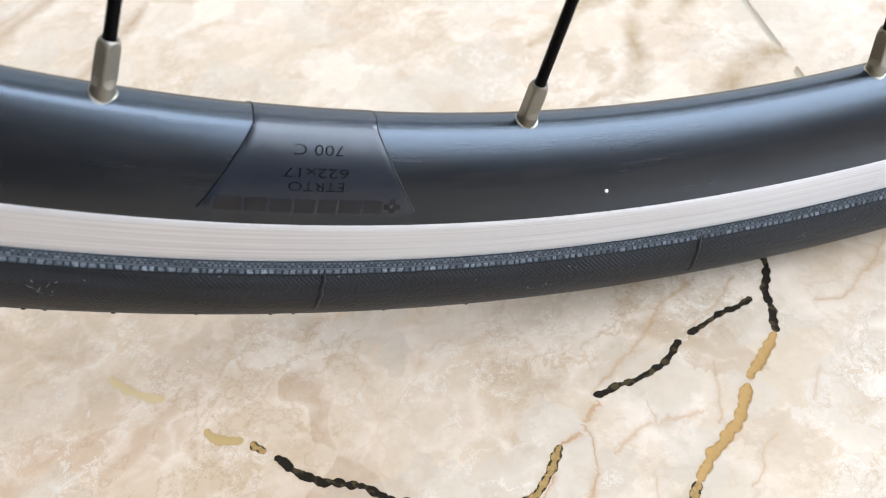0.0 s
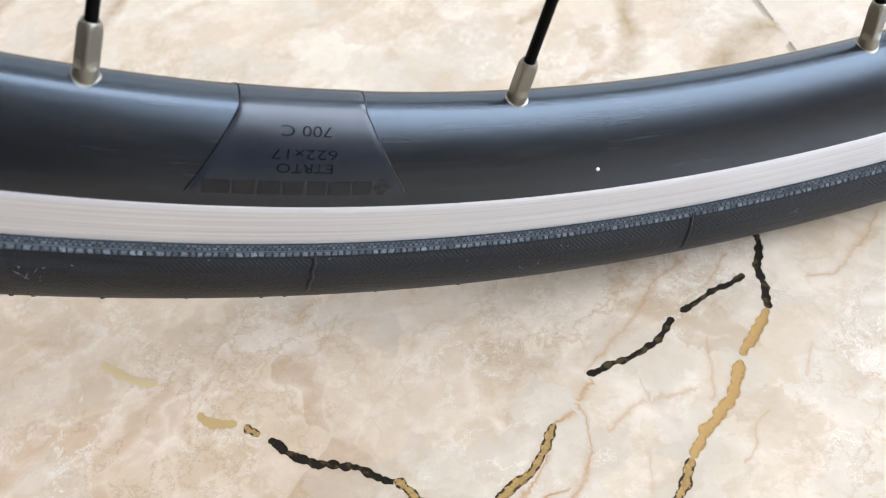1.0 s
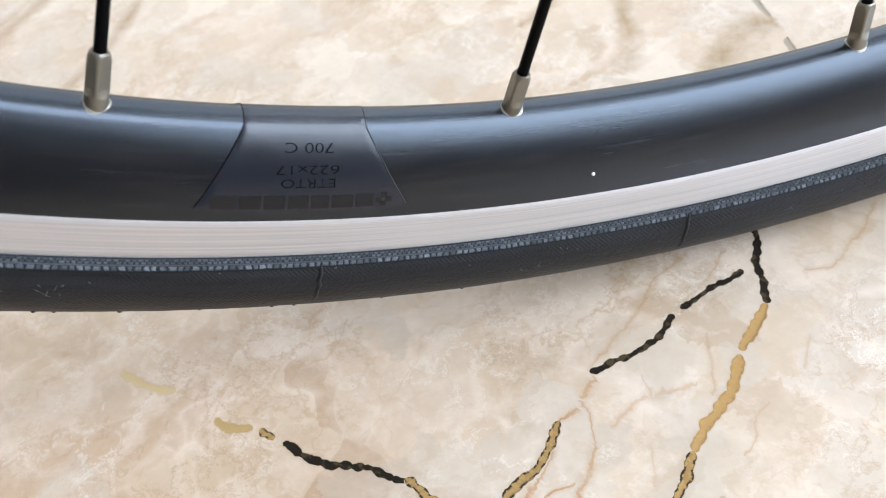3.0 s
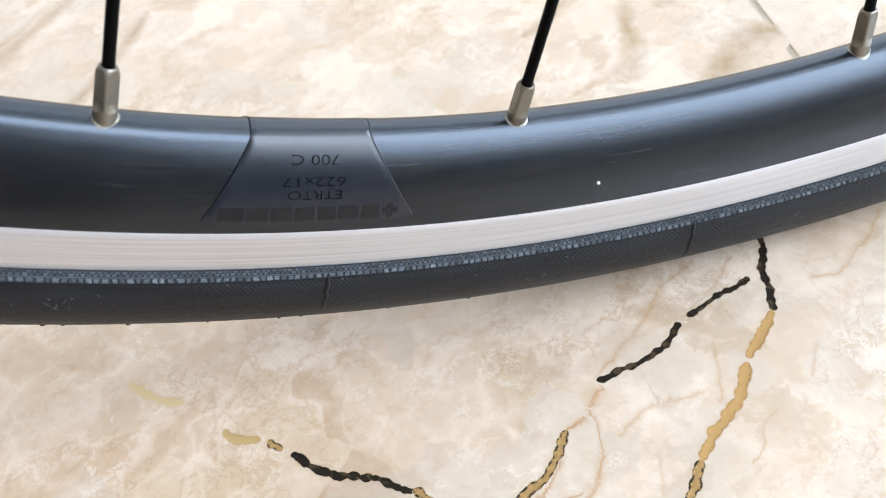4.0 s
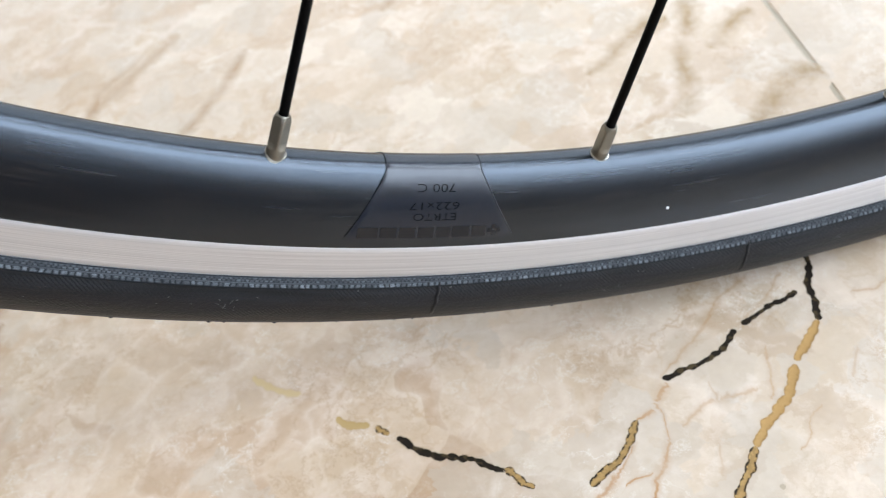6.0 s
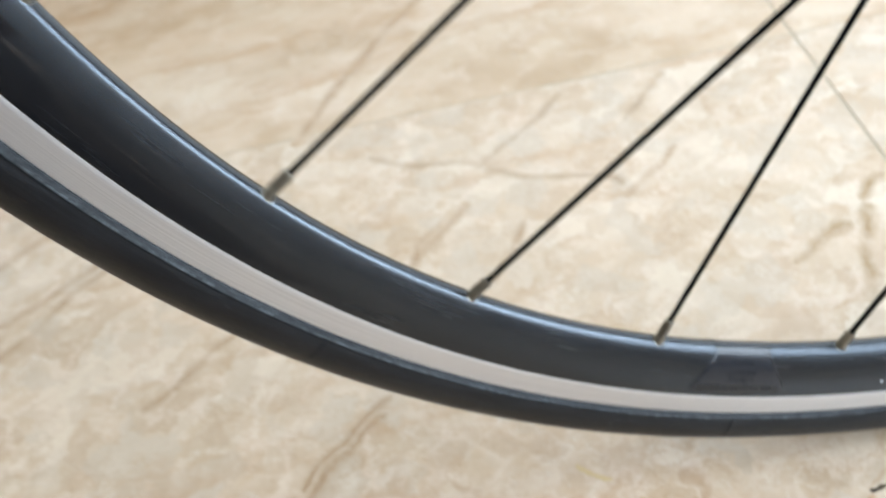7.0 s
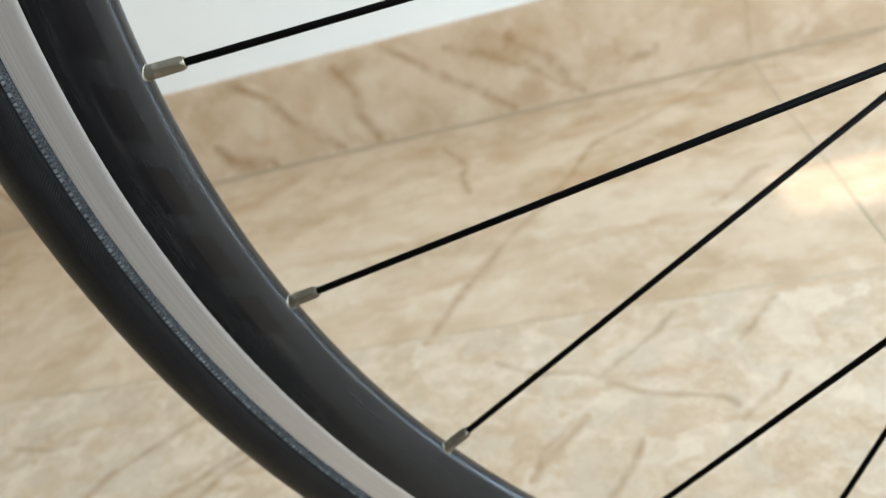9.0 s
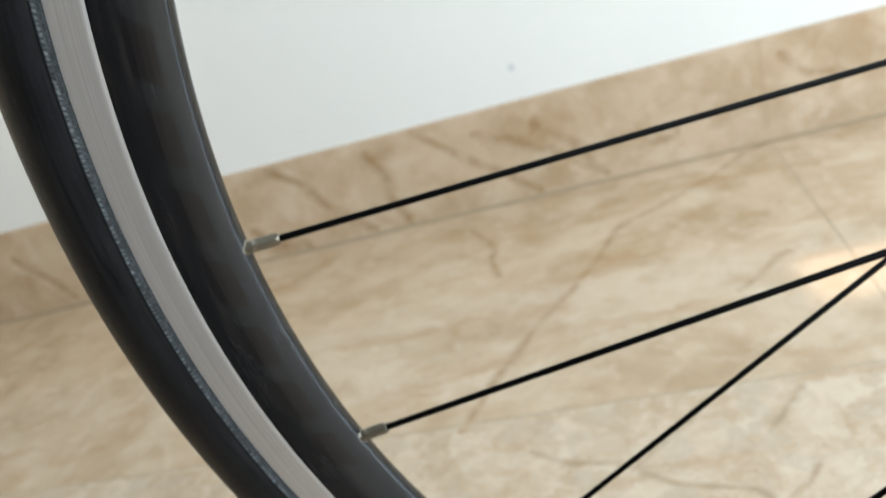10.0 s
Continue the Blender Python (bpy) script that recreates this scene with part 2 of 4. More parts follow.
def track_metal():
    n = Nodes("machined_aluminium")
    w = uv(n)
    lines = n.noise(n.scaled(w, 7.0, 2300.0, 1.0), 1.0, 5, 0.75)
    wide = n.noise(n.scaled(w, 3.0, 900.0, 1.0), 1.0, 3, 0.6)
    colour = n.mix(n.ramp(lines, (0.32, 0.0), (0.62, 1.0)), (0.50, 0.482, 0.474), (0.66, 0.642, 0.634))
    grime = n.math("MULTIPLY", n.ramp(n.noise(n.scaled(w, 30.0, 700.0, 1.0), 1.0, 4, 0.7), (0.62, 0.0), (0.8, 1.0)), 0.3)
    colour = n.mix(grime, colour, (0.36, 0.33, 0.31))
    rough = n.math("ADD", n.math("MULTIPLY", wide, 0.2), 0.34)
    return n.set(Base_Color=colour, Metallic=0.62, Roughness=rough, Normal=n.bump(lines, 0.05, 0.0002))


def rubber():
    n = Nodes("black_tyre_rubber")
    w = uv(n)
    threads = n.add("TexWave", props=(("wave_type", "BANDS"), ("bands_direction", "X")), Vector=n.scaled(w, 1.0, 1.0, 1.0, radians(45)), Scale=420.0, Distortion=2.0, Detail=2.0, i4=3.0)
    patch = n.ramp(n.noise(n.scaled(w, 60.0, 220.0, 1.0), 1.0, 4, 0.6), (0.45, 0.0), (0.6, 1.0))
    smear = n.noise(n.scaled(w, 40.0, 600.0, 1.0), 1.0, 5, 0.65)
    colour = n.mix(n.ramp(smear, (0.32, 0.0), (0.66, 1.0)), (0.0026, 0.0031, 0.0040), (0.0105, 0.0120, 0.0145))
    scratch = n.math("MULTIPLY", n.ramp(n.noise(n.scaled(w, 300.0, 900.0, 1.0, radians(30)), 1.0, 4, 0.75), (0.67, 0.0), (0.73, 1.0)), 0.5)
    colour = n.mix(scratch, colour, (0.13, 0.13, 0.13))
    height = n.math("ADD", n.math("MULTIPLY", n.math("MULTIPLY", threads, patch), 0.5), n.noise(n.scaled(w, 900.0, 900.0, 1.0), 1.0, 4, 0.6))
    return n.set(Base_Color=colour, Roughness=n.math("ADD", n.math("MULTIPLY", smear, 0.35), 0.32), Specular_IOR_Level=0.32, Normal=n.bump(height, 0.34, 0.0004))


def woven():
    """The fabric strip along the bead: a row of fine knots, a cord, and a row of coarse dusty stitches."""
    n = Nodes("woven_bead_fabric")
    w = uv(n)
    u = n.add("SeparateXYZ", Vector=w)
    v = n.add("SeparateXYZ", out=1, Vector=w)
    wob = n.noise(n.scaled(w, 420.0, 300.0, 1.0), 1.0, 3, 0.6)
    sway = n.math("MULTIPLY", n.math("SUBTRACT", n.noise(n.scaled(w, 260.0, 1.0, 1.0), 1.0, 3, 0.6), 0.5), 0.00042)
    v = n.math("ADD", v, sway)
    fray = n.noise(n.scaled(w, 2600.0, 2600.0, 1.0), 1.0, 3, 0.65)

    def row(middle, half, pitch, shift):
        cell = n.math("ADD", n.math("MULTIPLY", u, 1.0 / pitch), n.math("ADD", n.math("MULTIPLY", wob, 1.5), shift))
        dash = n.ramp(n.math("ABSOLUTE", n.math("SUBTRACT", n.math("FRACT", cell), 0.5)), (0.22, 1.0), (0.44, 0.0))
        band = n.ramp(n.math("DIVIDE", n.math("ABSOLUTE", n.math("SUBTRACT", v, middle)), half), (0.45, 1.0), (1.0, 0.0))
        chance = n.add("TexWhiteNoise", out=0, Vector=n.add("CombineXYZ", X=n.math("FLOOR", cell), Y=shift, Z=0.0))
        return n.math("MULTIPLY", n.math("MULTIPLY", dash, band), n.math("ADD", n.math("MULTIPLY", chance, 0.75), 0.25))

    fine_a, fine_b = row(0.00066, 0.00034, 0.00105, 0.0), row(0.00114, 0.00034, 0.00105, 0.5)
    coarse = row(0.00222, 0.00058, 0.00140, 0.3)
    cord = n.math("MULTIPLY", n.ramp(n.math("DIVIDE", n.math("ABSOLUTE", n.math("SUBTRACT", v, 0.00160)), 0.0004), (0.2, 1.0), (0.65, 0.0)), 0.34)
    knot = n.math("MAXIMUM", n.math("MAXIMUM", n.math("MULTIPLY", fine_a, 0.42), n.math("MULTIPLY", fine_b, 0.60)), n.math("MAXIMUM", coarse, cord))
    dust = n.ramp(n.noise(n.scaled(w, 55.0, 500.0, 1.0), 1.0, 4, 0.7), (0.32, 0.35), (0.66, 1.0))
    stitch = knot
    knot = n.math("MULTIPLY", knot, n.ramp(fray, (0.30, 0.45), (0.60, 1.0)))
    colour = n.mix(n.math("MULTIPLY", knot, dust), (0.006, 0.0075, 0.0095), (0.185, 0.208, 0.225))
    return n.set(Base_Color=colour, Roughness=0.75, Specular_IOR_Level=0.3, Normal=n.bump(stitch, 0.45, 0.00022))


def plain(name, colour, rough, metal=0.0, vary=0.15, scale=300.0, spec=0.5, bump=0.1):
    n = Nodes(name)
    pos = n.add("TexCoord", out=3)
    big, fine = n.noise(pos, scale * 0.12, 4), n.noise(pos, scale, 4)
    dark = tuple(c * (1 - vary) for c in colour)
    light = tuple(min(1, c * (1 + vary)) for c in colour)
    return n.set(Base_Color=n.mix(n.math("ADD", n.math("MULTIPLY", big, 0.6), n.math("MULTIPLY", fine, 0.4)), dark, light), Roughness=n.math("ADD", n.math("MULTIPLY", big, 0.15), rough - 0.07),
                 Metallic=metal, Specular_IOR_Level=spec, Normal=n.bump(fine, bump, 0.0004))


def wall_paint():
    n = Nodes("white_wall_paint")
    pos = position(n)
    roll = n.noise(pos, 220, 4, 0.6)
    patchy = n.noise(pos, 5, 4, 0.6)
    spot = n.math("MULTIPLY", n.ramp(n.noise(pos, 38, 3, 0.6), (0.70, 0.0), (0.76, 1.0)), 0.22)
    colour = n.mix(patchy, (0.66, 0.665, 0.66), (0.70, 0.70, 0.69))
    colour = n.mix(spot, colour, (0.55, 0.56, 0.57))
    return n.set(Base_Color=colour, Roughness=0.75, Normal=n.bump(roll, 0.12, 0.001))


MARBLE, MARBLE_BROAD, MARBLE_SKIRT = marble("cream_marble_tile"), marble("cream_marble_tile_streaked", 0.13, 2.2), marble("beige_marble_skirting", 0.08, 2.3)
GREY_GROUT = plain("grey_brown_grout", (0.30, 0.23, 0.155), 0.8)
GROUT = plain("grey_beige_grout", (0.30, 0.245, 0.175), 0.8)
# veins: core, edge, softness (0: hard), black specks
BLACK_VEIN = ((0.013, 0.009, 0.006), (0.004, 0.003, 0.002), 0.0, 0.0)
GOLD_VEIN = ((0.345, 0.190, 0.066), (0.275, 0.148, 0.050), 0.0, 0.18)
PALE_VEIN = ((0.345, 0.228, 0.096), (0.330, 0.212, 0.088), 0.0, 0.0)
FADED_VEIN = ((0.47, 0.345, 0.19), (0.47, 0.35, 0.20), 0.0, 0.0)
MIXED_VEIN = ((0.29, 0.165, 0.058), (0.075, 0.042, 0.015), 0.0, 1.0)
RUST_VEIN = ((0.33, 0.160, 0.058), (0.27, 0.15, 0.075), -0.95, 0.0)
FAINT_RUST = ((0.34, 0.185, 0.082), (0.27, 0.15, 0.075), -0.55, 0.0)
BROWN_VEIN = ((0.225, 0.115, 0.040), (0.29, 0.172, 0.075), 0.68, 0.0)
OCHRE_VEIN = ((0.235, 0.140, 0.055), (0.29, 0.185, 0.085), 1.0, 0.0)
GREY_VEIN = ((0.21, 0.132, 0.068), (0.275, 0.195, 0.115), 0.68, 0.0)
STONES = {"near": (0.0, 1.0), "far": (0.13, 2.2), "skirting": (0.08, 2.3)}
VEINED = {}


def veined(stone, kind):
    if (stone, kind) not in VEINED:
        VEINED[stone, kind] = marble("veined_marble", *STONES[stone], kind)
    return VEINED[stone, kind]


RIM_BLACK, TRACK, RUBBER, WOVEN = rim_black(), track_metal(), rubber(), woven()
STICKER = plain("smoky_clear_decal", (0.0062, 0.0090, 0.0140), 0.24, vary=0.12, scale=900, spec=0.58, bump=0.02)
INK = plain("black_print", (0.0015, 0.0015, 0.0018), 0.5, vary=0.1, scale=900, spec=0.08)
LIP = plain("clear_film_edge", (0.022, 0.024, 0.028), 0.3, vary=0.2, scale=900, spec=0.5)
LOGO = plain("dim_black_print", (0.0030, 0.0034, 0.0048), 0.34, vary=0.1, scale=900, spec=0.48)
GLOSS = plain("gloss_black_print", (0.0025, 0.0030, 0.0045), 0.20, vary=0.1, scale=900, spec=0.54, bump=0.02)
NICKEL = plain("dull_nickel", (0.235, 0.212, 0.172), 0.42, metal=0.8, vary=0.25, scale=900, bump=0.03)
SPOKE_BLACK = plain("black_steel", (0.0018, 0.0017, 0.0017), 0.45, vary=0.2, scale=900, spec=0.05, bump=0.02)
SCRATCH = plain("bare_metal_chip", (0.75, 0.75, 0.75), 0.5, vary=0.1)
GRAZE = plain("grazed_rubber", (0.055, 0.058, 0.062), 0.7, vary=0.3, scale=900)
PAINT = wall_paint()
SMUDGE = plain("grey_smudge", (0.52, 0.53, 0.55), 0.8, vary=0.05)
CEILING_WHITE = plain("dull_ceiling_paint", (0.55, 0.54, 0.52), 0.8, vary=0.04, scale=60)
# two unseen walls, toned for what the black rim should mirror
DIM_PAINT = plain("brown_grey_wall_paint", (0.085, 0.07, 0.058), 0.8, vary=0.08, scale=40)
REFLECTED_BROWN = plain("dark_brown_for_reflection", (0.125, 0.082, 0.056), 0.8, vary=0.08, scale=40)
# unseen west wall, cream to throw warm bounce light on the left floor
BOUNCE_CREAM = plain("cream_bounce_paint", (0.66, 0.55, 0.42), 0.8, vary=0.05, scale=40)
FRAME_GREY = plain("window_frame_white", (0.72, 0.72, 0.72), 0.5, vary=0.05, scale=60)


# ---- building helpers ----
def part(name, bm, material, parent=None, label="", smooth=False):
    me = bpy.data.meshes.new(name)
    bm.normal_update()
    bm.to_mesh(me)
    bm.free()
    me.materials.append(material)
    if smooth:
        me.shade_smooth()
    ob = new(name, me)
    ob.parent = parent
    return tagged(ob, label)


def box(bm, x0, x1, y0, y1, z0, z1, m=None):
    vs = [bm.verts.new((x, y, z)) for x in (x0, x1) for y in (y0, y1) for z in (z0, z1)]
    for f in ((0, 1, 3, 2), (4, 6, 7, 5), (0, 4, 5, 1), (2, 3, 7, 6), (0, 2, 6, 4), (1, 5, 7, 3)):
        bm.faces.new([vs[i] for i in f])
    if m is not None:
        bmesh.ops.transform(bm, matrix=m, verts=vs)
    return vs


def on_wheel(deg, r, y):
    a = radians(deg)
    return Vector((r * math.sin(a), y, -r * math.cos(a)))


def lathe(profile, steps=360, start=0.0, end=360.0, wob=None):
    """Turns a list of (radius, y) round the wheel's axis. uv: metres along the ring and along the profile."""
    bm = bmesh.new()
    layer = bm.loops.layers.uv.new("uv")
    full = abs(end - start - 360) < 1e-6
    arc = [0.0]
    for (r0, y0), (r1, y1) in zip(profile, profile[1:]):
        arc.append(arc[-1] + math.hypot(r1 - r0, y1 - y0))
    rings = []
    count = steps if full else steps + 1
    for i in range(count):
        deg = start + (end - start) * i / steps
        rings.append([bm.verts.new(on_wheel(deg, r + (wob(deg, j) if wob else 0), y)) for j, (r, y) in enumerate(profile)])
    mean = sum(r for r, _ in profile) / len(profile)
    for i in range(steps):
        a, b = rings[i], rings[(i + 1) % count]
        u0, u1 = (radians(start + (end - start) * k / steps) * mean for k in (i, i + 1))
        for j in range(len(profile) - 1):
            f = bm.faces.new((a[j], b[j], b[j + 1], a[j + 1]))
            for loop, c in zip(f.loops, ((u0, arc[j]), (u1, arc[j]), (u1, arc[j + 1]), (u0, arc[j + 1]))):
                loop[layer].uv = c
    bmesh.ops.recalc_face_normals(bm, faces=bm.faces[:])
    return bm


def smooth_line(points, step):
    """A Catmull-Rom line through the points, in even steps."""
    ps = [Vector((*p[:2], 0)) for p in points]
    ps = [ps[0] * 2 - ps[1]] + ps + [ps[-1] * 2 - ps[-2]]
    out = []
    for a, b, c, d in zip(ps, ps[1:], ps[2:], ps[3:]):
        n = max(2, int((c - b).length / step))
        for k in range(n):
            s = k / n
            out.append(0.5 * ((2 * b) + (c - a) * s + (2 * a - 5 * b + 4 * c - d) * s * s + (3 * b - a - 3 * c + d) * s ** 3))
    out.append(ps[-2])
    return out


# ---- room ----
W, E, S, N, H = ROOM
floor = tagged(new("floor"), "floor of polished cream marble tiles with dark joints", "floor", kind="structure")
bed = bmesh.new()
box(bed, W - 0.15, E + 0.15, S - 0.15, N + 0.3, -0.08, -0.0003)
part("screed", bed, GROUT, floor, "grey grout bed showing in the joints")

TILE, GAP, GRID = 0.80, 0.0016, pose(0.0394, 0.3437, 0, 0, 0, -3.5)


def tile_mesh(material):
    bm = bmesh.new()
    h = TILE / 2 - GAP / 2
    vs = box(bm, -h, h, -h, h, -0.009, 0.0)
    top = [e for e in bm.edges if all(v.co.z > -0.001 for v in e.verts)]
    bmesh.ops.bevel(bm, geom=top, offset=0.0003, segments=1, affect="EDGES", profile=0.5)
    me = bpy.data.meshes.new("tile")
    bm.to_mesh(me)
    bm.free()
    me.materials.append(material)
    return me


# unseen ceiling; the hole is placed and sized for the sun patch
ceiling_bm = bmesh.new()
vx, vy = SUN_HOLE.x, SUN_HOLE.y
v0, v1, v2, v3 = vx - 0.155, vx + 0.20, vy - 0.060, vy + 0.060
xs, ys = (W - 0.15, v0, v1, E + 0.15), (S - 0.15, v2, v3, N + 0.2)
for i in range(3):
    for j in range(3):
        if (i, j) != (1, 1):
            box(ceiling_bm, xs[i], xs[i + 1], ys[j], ys[j + 1], H, H + 0.12)
ceiling = tagged(part("ceiling", ceiling_bm, CEILING_WHITE), "unseen grey ceiling with a hole cut to shape the sun patch", "ceiling", kind="structure")


def wall(name, label, pieces, material=PAINT):
    bm = bmesh.new()
    for q in pieces:
        box(bm, *q)
    return tagged(part(name, bm, material), label, "wall", kind="structure")


# unseen wall; its last piece is a block added to darken the rim's reflections
wall("wall_south", "unseen dark brown wall with a window opening and an added block darkening rim reflections", [
    (W - 0.15, x0, S - 0.15, S, 0, H), (x1, E + 0.15, S - 0.15, S, 0, H), (x0, x1, S - 0.15, S, 0, z0), (x0, x1, S - 0.15, S, z1, H),
    (W + 0.003, DARK_BLOCK[0], S - 0.003, DARK_BLOCK[1], 0, DARK_BLOCK[2])], REFLECTED_BROWN)
d0, d1, d2, d3 = DOORWAY
wall("wall_east", "unseen brown-grey wall with a tall glazed opening", [(E, E + 0.15, S, d0, 0, H), (E, E + 0.15, d1, N + 0.2, 0, H), (E, E + 0.15, d0, d1, 0, d2), (E, E + 0.15, d0, d1, d3, H)], DIM_PAINT)
wall("wall_west", "unseen cream wall added for warm bounce light", [(W - 0.15, W, S, N + 0.2, 0, H)], BOUNCE_CREAM)
north = pose(0.0, N, 0, 0, 0, 0.0)
bm = bmesh.new()
box(bm, W - 0.15, E + 0.15, 0.010, 0.16, 0, H, north)
wall_north = tagged(part("wall_north", bm, PAINT), "white painted wall above a marble skirting", "wall", kind="structure")

win = tagged(new("window_1"), "white window frame in the wall opening", "window", kind="structure")
bm = bmesh.new()
for q in ((x0, x0 + 0.04), (x1 - 0.04, x1)):
    box(bm, *q, S - 0.05, S - 0.002, z0, z1)
for q in ((z0, z0 + 0.04), (z1 - 0.04, z1)):
    box(bm, x0 + 0.04, x1 - 0.04, S - 0.05, S - 0.002, *q)
part("window_frame", bm, FRAME_GREY, win)


# ---- wheel ----
LEAN = 4.72
wheel = tagged(new("bicycle_wheel"), "black road bicycle wheel with silver brake track leaning on marble floor", "wheel")
wheel.matrix_world = pose(0, 0, 0.3390, LEAN, 0, 0)

NOSE, SHOULDER, HALF, NOSE_R = 0.2898, 0.3067, 0.0112, 0.0044
# the round nose opens into two flanks that flatten towards the brake track
ROUND = 0.86                   # half the nose's arc, in radians
NOSE_END = Vector((NOSE + NOSE_R - NOSE_R * math.cos(ROUND), NOSE_R * math.sin(ROUND)))
EDGE = Vector((SHOULDER, HALF))
BEND = NOSE_END + Vector((math.sin(ROUND), math.cos(ROUND))) * (HALF - NOSE_END.y) / math.cos(ROUND) * 0.70
NOSE_SHARE = 0.21


def rim_point(s):
    """The rim's outside: s from -1 (near shoulder) over the nose (0) to 1 (far shoulder)."""
    k = abs(s) / NOSE_SHARE
    if k < 1:
        a = ROUND * k
        return NOSE + NOSE_R - NOSE_R * math.cos(a), math.copysign(NOSE_R * math.sin(a), s)
    k = min(1.0, (abs(s) - NOSE_SHARE) / (1 - NOSE_SHARE))
    p = NOSE_END * (1 - k) ** 2 + BEND * 2 * k * (1 - k) + EDGE * k * k
    return p.x, math.copysign(p.y, s)


def rim_normal(s):
    (r0, y0), (r1, y1) = rim_point(max(-1, s - 0.01)), rim_point(min(1, s + 0.01))
    t = Vector((r1 - r0, y1 - y0)).normalized()
    return Vector((-t.y, t.x)) if s == s else None


def rim_surface(deg, s, lift=0.0):
    r, y = rim_point(s)
    n = rim_normal(s)
    return on_wheel(deg, r + n.x * lift, y + n.y * lift)


def s_at(radius):
    """The place on the near flank at that radius."""
    low, high = 0.0, 1.0
    for _ in range(40):
        mid = (low + high) / 2
        low, high = (mid, high) if rim_point(mid)[0] < radius else (low, mid)
    return -low


profile = [rim_point(-1 + 2 * i / 120) for i in range(121)]
profile = [(0.3069, -0.0106)] + profile + [(0.3069, 0.0106)]
rim = part("rim", lathe(profile, 480), RIM_BLACK, wheel, "satin black rim body with a rounded nose", smooth=True)
for side, name in ((-1, "brake_track"), (1, "brake_track")):
    t = [(0.3062, 0.0104), (0.3066, 0.01108), (0.3069, 0.01130), (0.3085, 0.01144), (0.3120, 0.01152), (0.3155, 0.01160), (0.3166, 0.01170), (0.3171, 0.01162), (0.3172, 0.0106)]
    part(name, lathe([(r, side * y) for r, y in t], 360), TRACK, wheel, "bare machined aluminium brake track", smooth=True)
bed = [(0.3172, -0.0108), (0.3168, -0.0085), (0.3110, -0.0078), (0.3110, 0.0078), (0.3168, 0.0085), (0.3172, 0.0108)]
part("rim_well", lathe(bed, 180), TRACK, wheel, smooth=True)

# tyre
TYRE_C, TYRE_R = 0.3253, 0.0148


def tyre_point(deg, lift=0.0):
    """deg: 0 at the tread's middle, positive to the far side."""
    a = radians(deg)
    return TYRE_C + (TYRE_R + lift) * math.cos(a), (TYRE_R * 0.975 + lift) * math.sin(a)


ring = [(0.3166, -0.0100), (0.3170, -0.0112)] + [tyre_point(-126 + 252 * i / 56) for i in range(57)] + [(0.3170, 0.0112), (0.3166, 0.0100)]


def worn(deg, j):
    return noise.noise((deg * 1.7, j * 0.9, 3.1)) * 0.00012


tyre = part("tyre", lathe(ring, 480, wob=worn), RUBBER, wheel, "worn black rubber tyre with fine casing threads", smooth=True)
for side in (-1, 1):
    strip = [tyre_point(side * q, 0.00026 if 114.6 < q < 124.9 else -0.0001) for q in (125.6, 124.8, 123.4, 121.8, 120.2, 118.5, 117, 115.6, 114.7, 114.2)]
    part("bead_strip", lathe(strip, 480), WOVEN, tyre, "dusty woven fabric strip along the bead", smooth=True)


def seam(deg, slant):
    """A moulding flash line across the sidewall."""
    bm = bmesh.new()
    rows = []
    for i in range(15):
        q = -119 + i * 3.4
        fade = 1.0 if i < 11 else (14 - i) / 3
        along = deg + slant * (i / 14) + 0.05 * noise.noise((deg, i * 0.5, 0))
        rows.append([bm.verts.new(on_wheel(along + w, *tyre_point(q, h))) for w, h in ((-0.10, -0.0001), (-0.035, 0.00034 * fade), (0.035, 0.00036 * fade), (0.10, -0.0001))])
    for r0, r1 in zip(rows, rows[1:]):
        for k in range(3):
            bm.faces.new((r0[k], r0[k + 1], r1[k + 1], r1[k]))
    bmesh.ops.recalc_face_normals(bm, faces=bm.faces[:])
    part("mould_line", bm, RUBBER, tyre, "raised rubber mould line", smooth=True)


seam(-22.2, -0.1), seam(-7.36, -0.1), seam(-52.0, -0.1)


def scuff(deg, q, long, wide, turn):
    """A small pale graze in the rubber: a ragged flake lying on the sidewall."""
    bm = bmesh.new()
    ring_ = []
    for k in range(7):
        a = 2 * math.pi * k / 7
        r = 1 + 0.35 * noise.noise((deg, q, k * 1.7))
        x, y = r * long * math.cos(a), r * wide * math.sin(a)
        u, w = x * math.cos(turn) - y * math.sin(turn), x * math.sin(turn) + y * math.cos(turn)
        ring_.append(bm.verts.new(on_wheel(deg + math.degrees(u / 0.33), *tyre_point(q + math.degrees(w / TYRE_R), 0.00004))))
    mid = bm.verts.new(on_wheel(deg, *tyre_point(q, 0.00014)))
    for k in range(7):
        bm.faces.new((ring_[k], ring_[(k + 1) % 7], mid))
    bmesh.ops.recalc_face_normals(bm, faces=bm.faces[:])
    part("scuff", bm, GRAZE, tyre)


rnd = random.Random(12)
for deg, q, count in ((-30.9, -98, 8), (-14.1, -92, 5), (-40.0, -95, 4), (-3.0, -96, 3)):
    for k in range(count):
        scuff(deg + rnd.gauss(0, 0.28), q + rnd.gauss(0, 7), rnd.uniform(0.0003, 0.0011), rnd.uniform(0.00008, 0.0002), rnd.uniform(0.5, 2.6))
for k in range(46):
    scuff(rnd.uniform(-60, 8), rnd.uniform(-114, -66), rnd.uniform(0.00015, 0.0005), rnd.uniform(0.0001, 0.0002), rnd.uniform(0, 3.1))


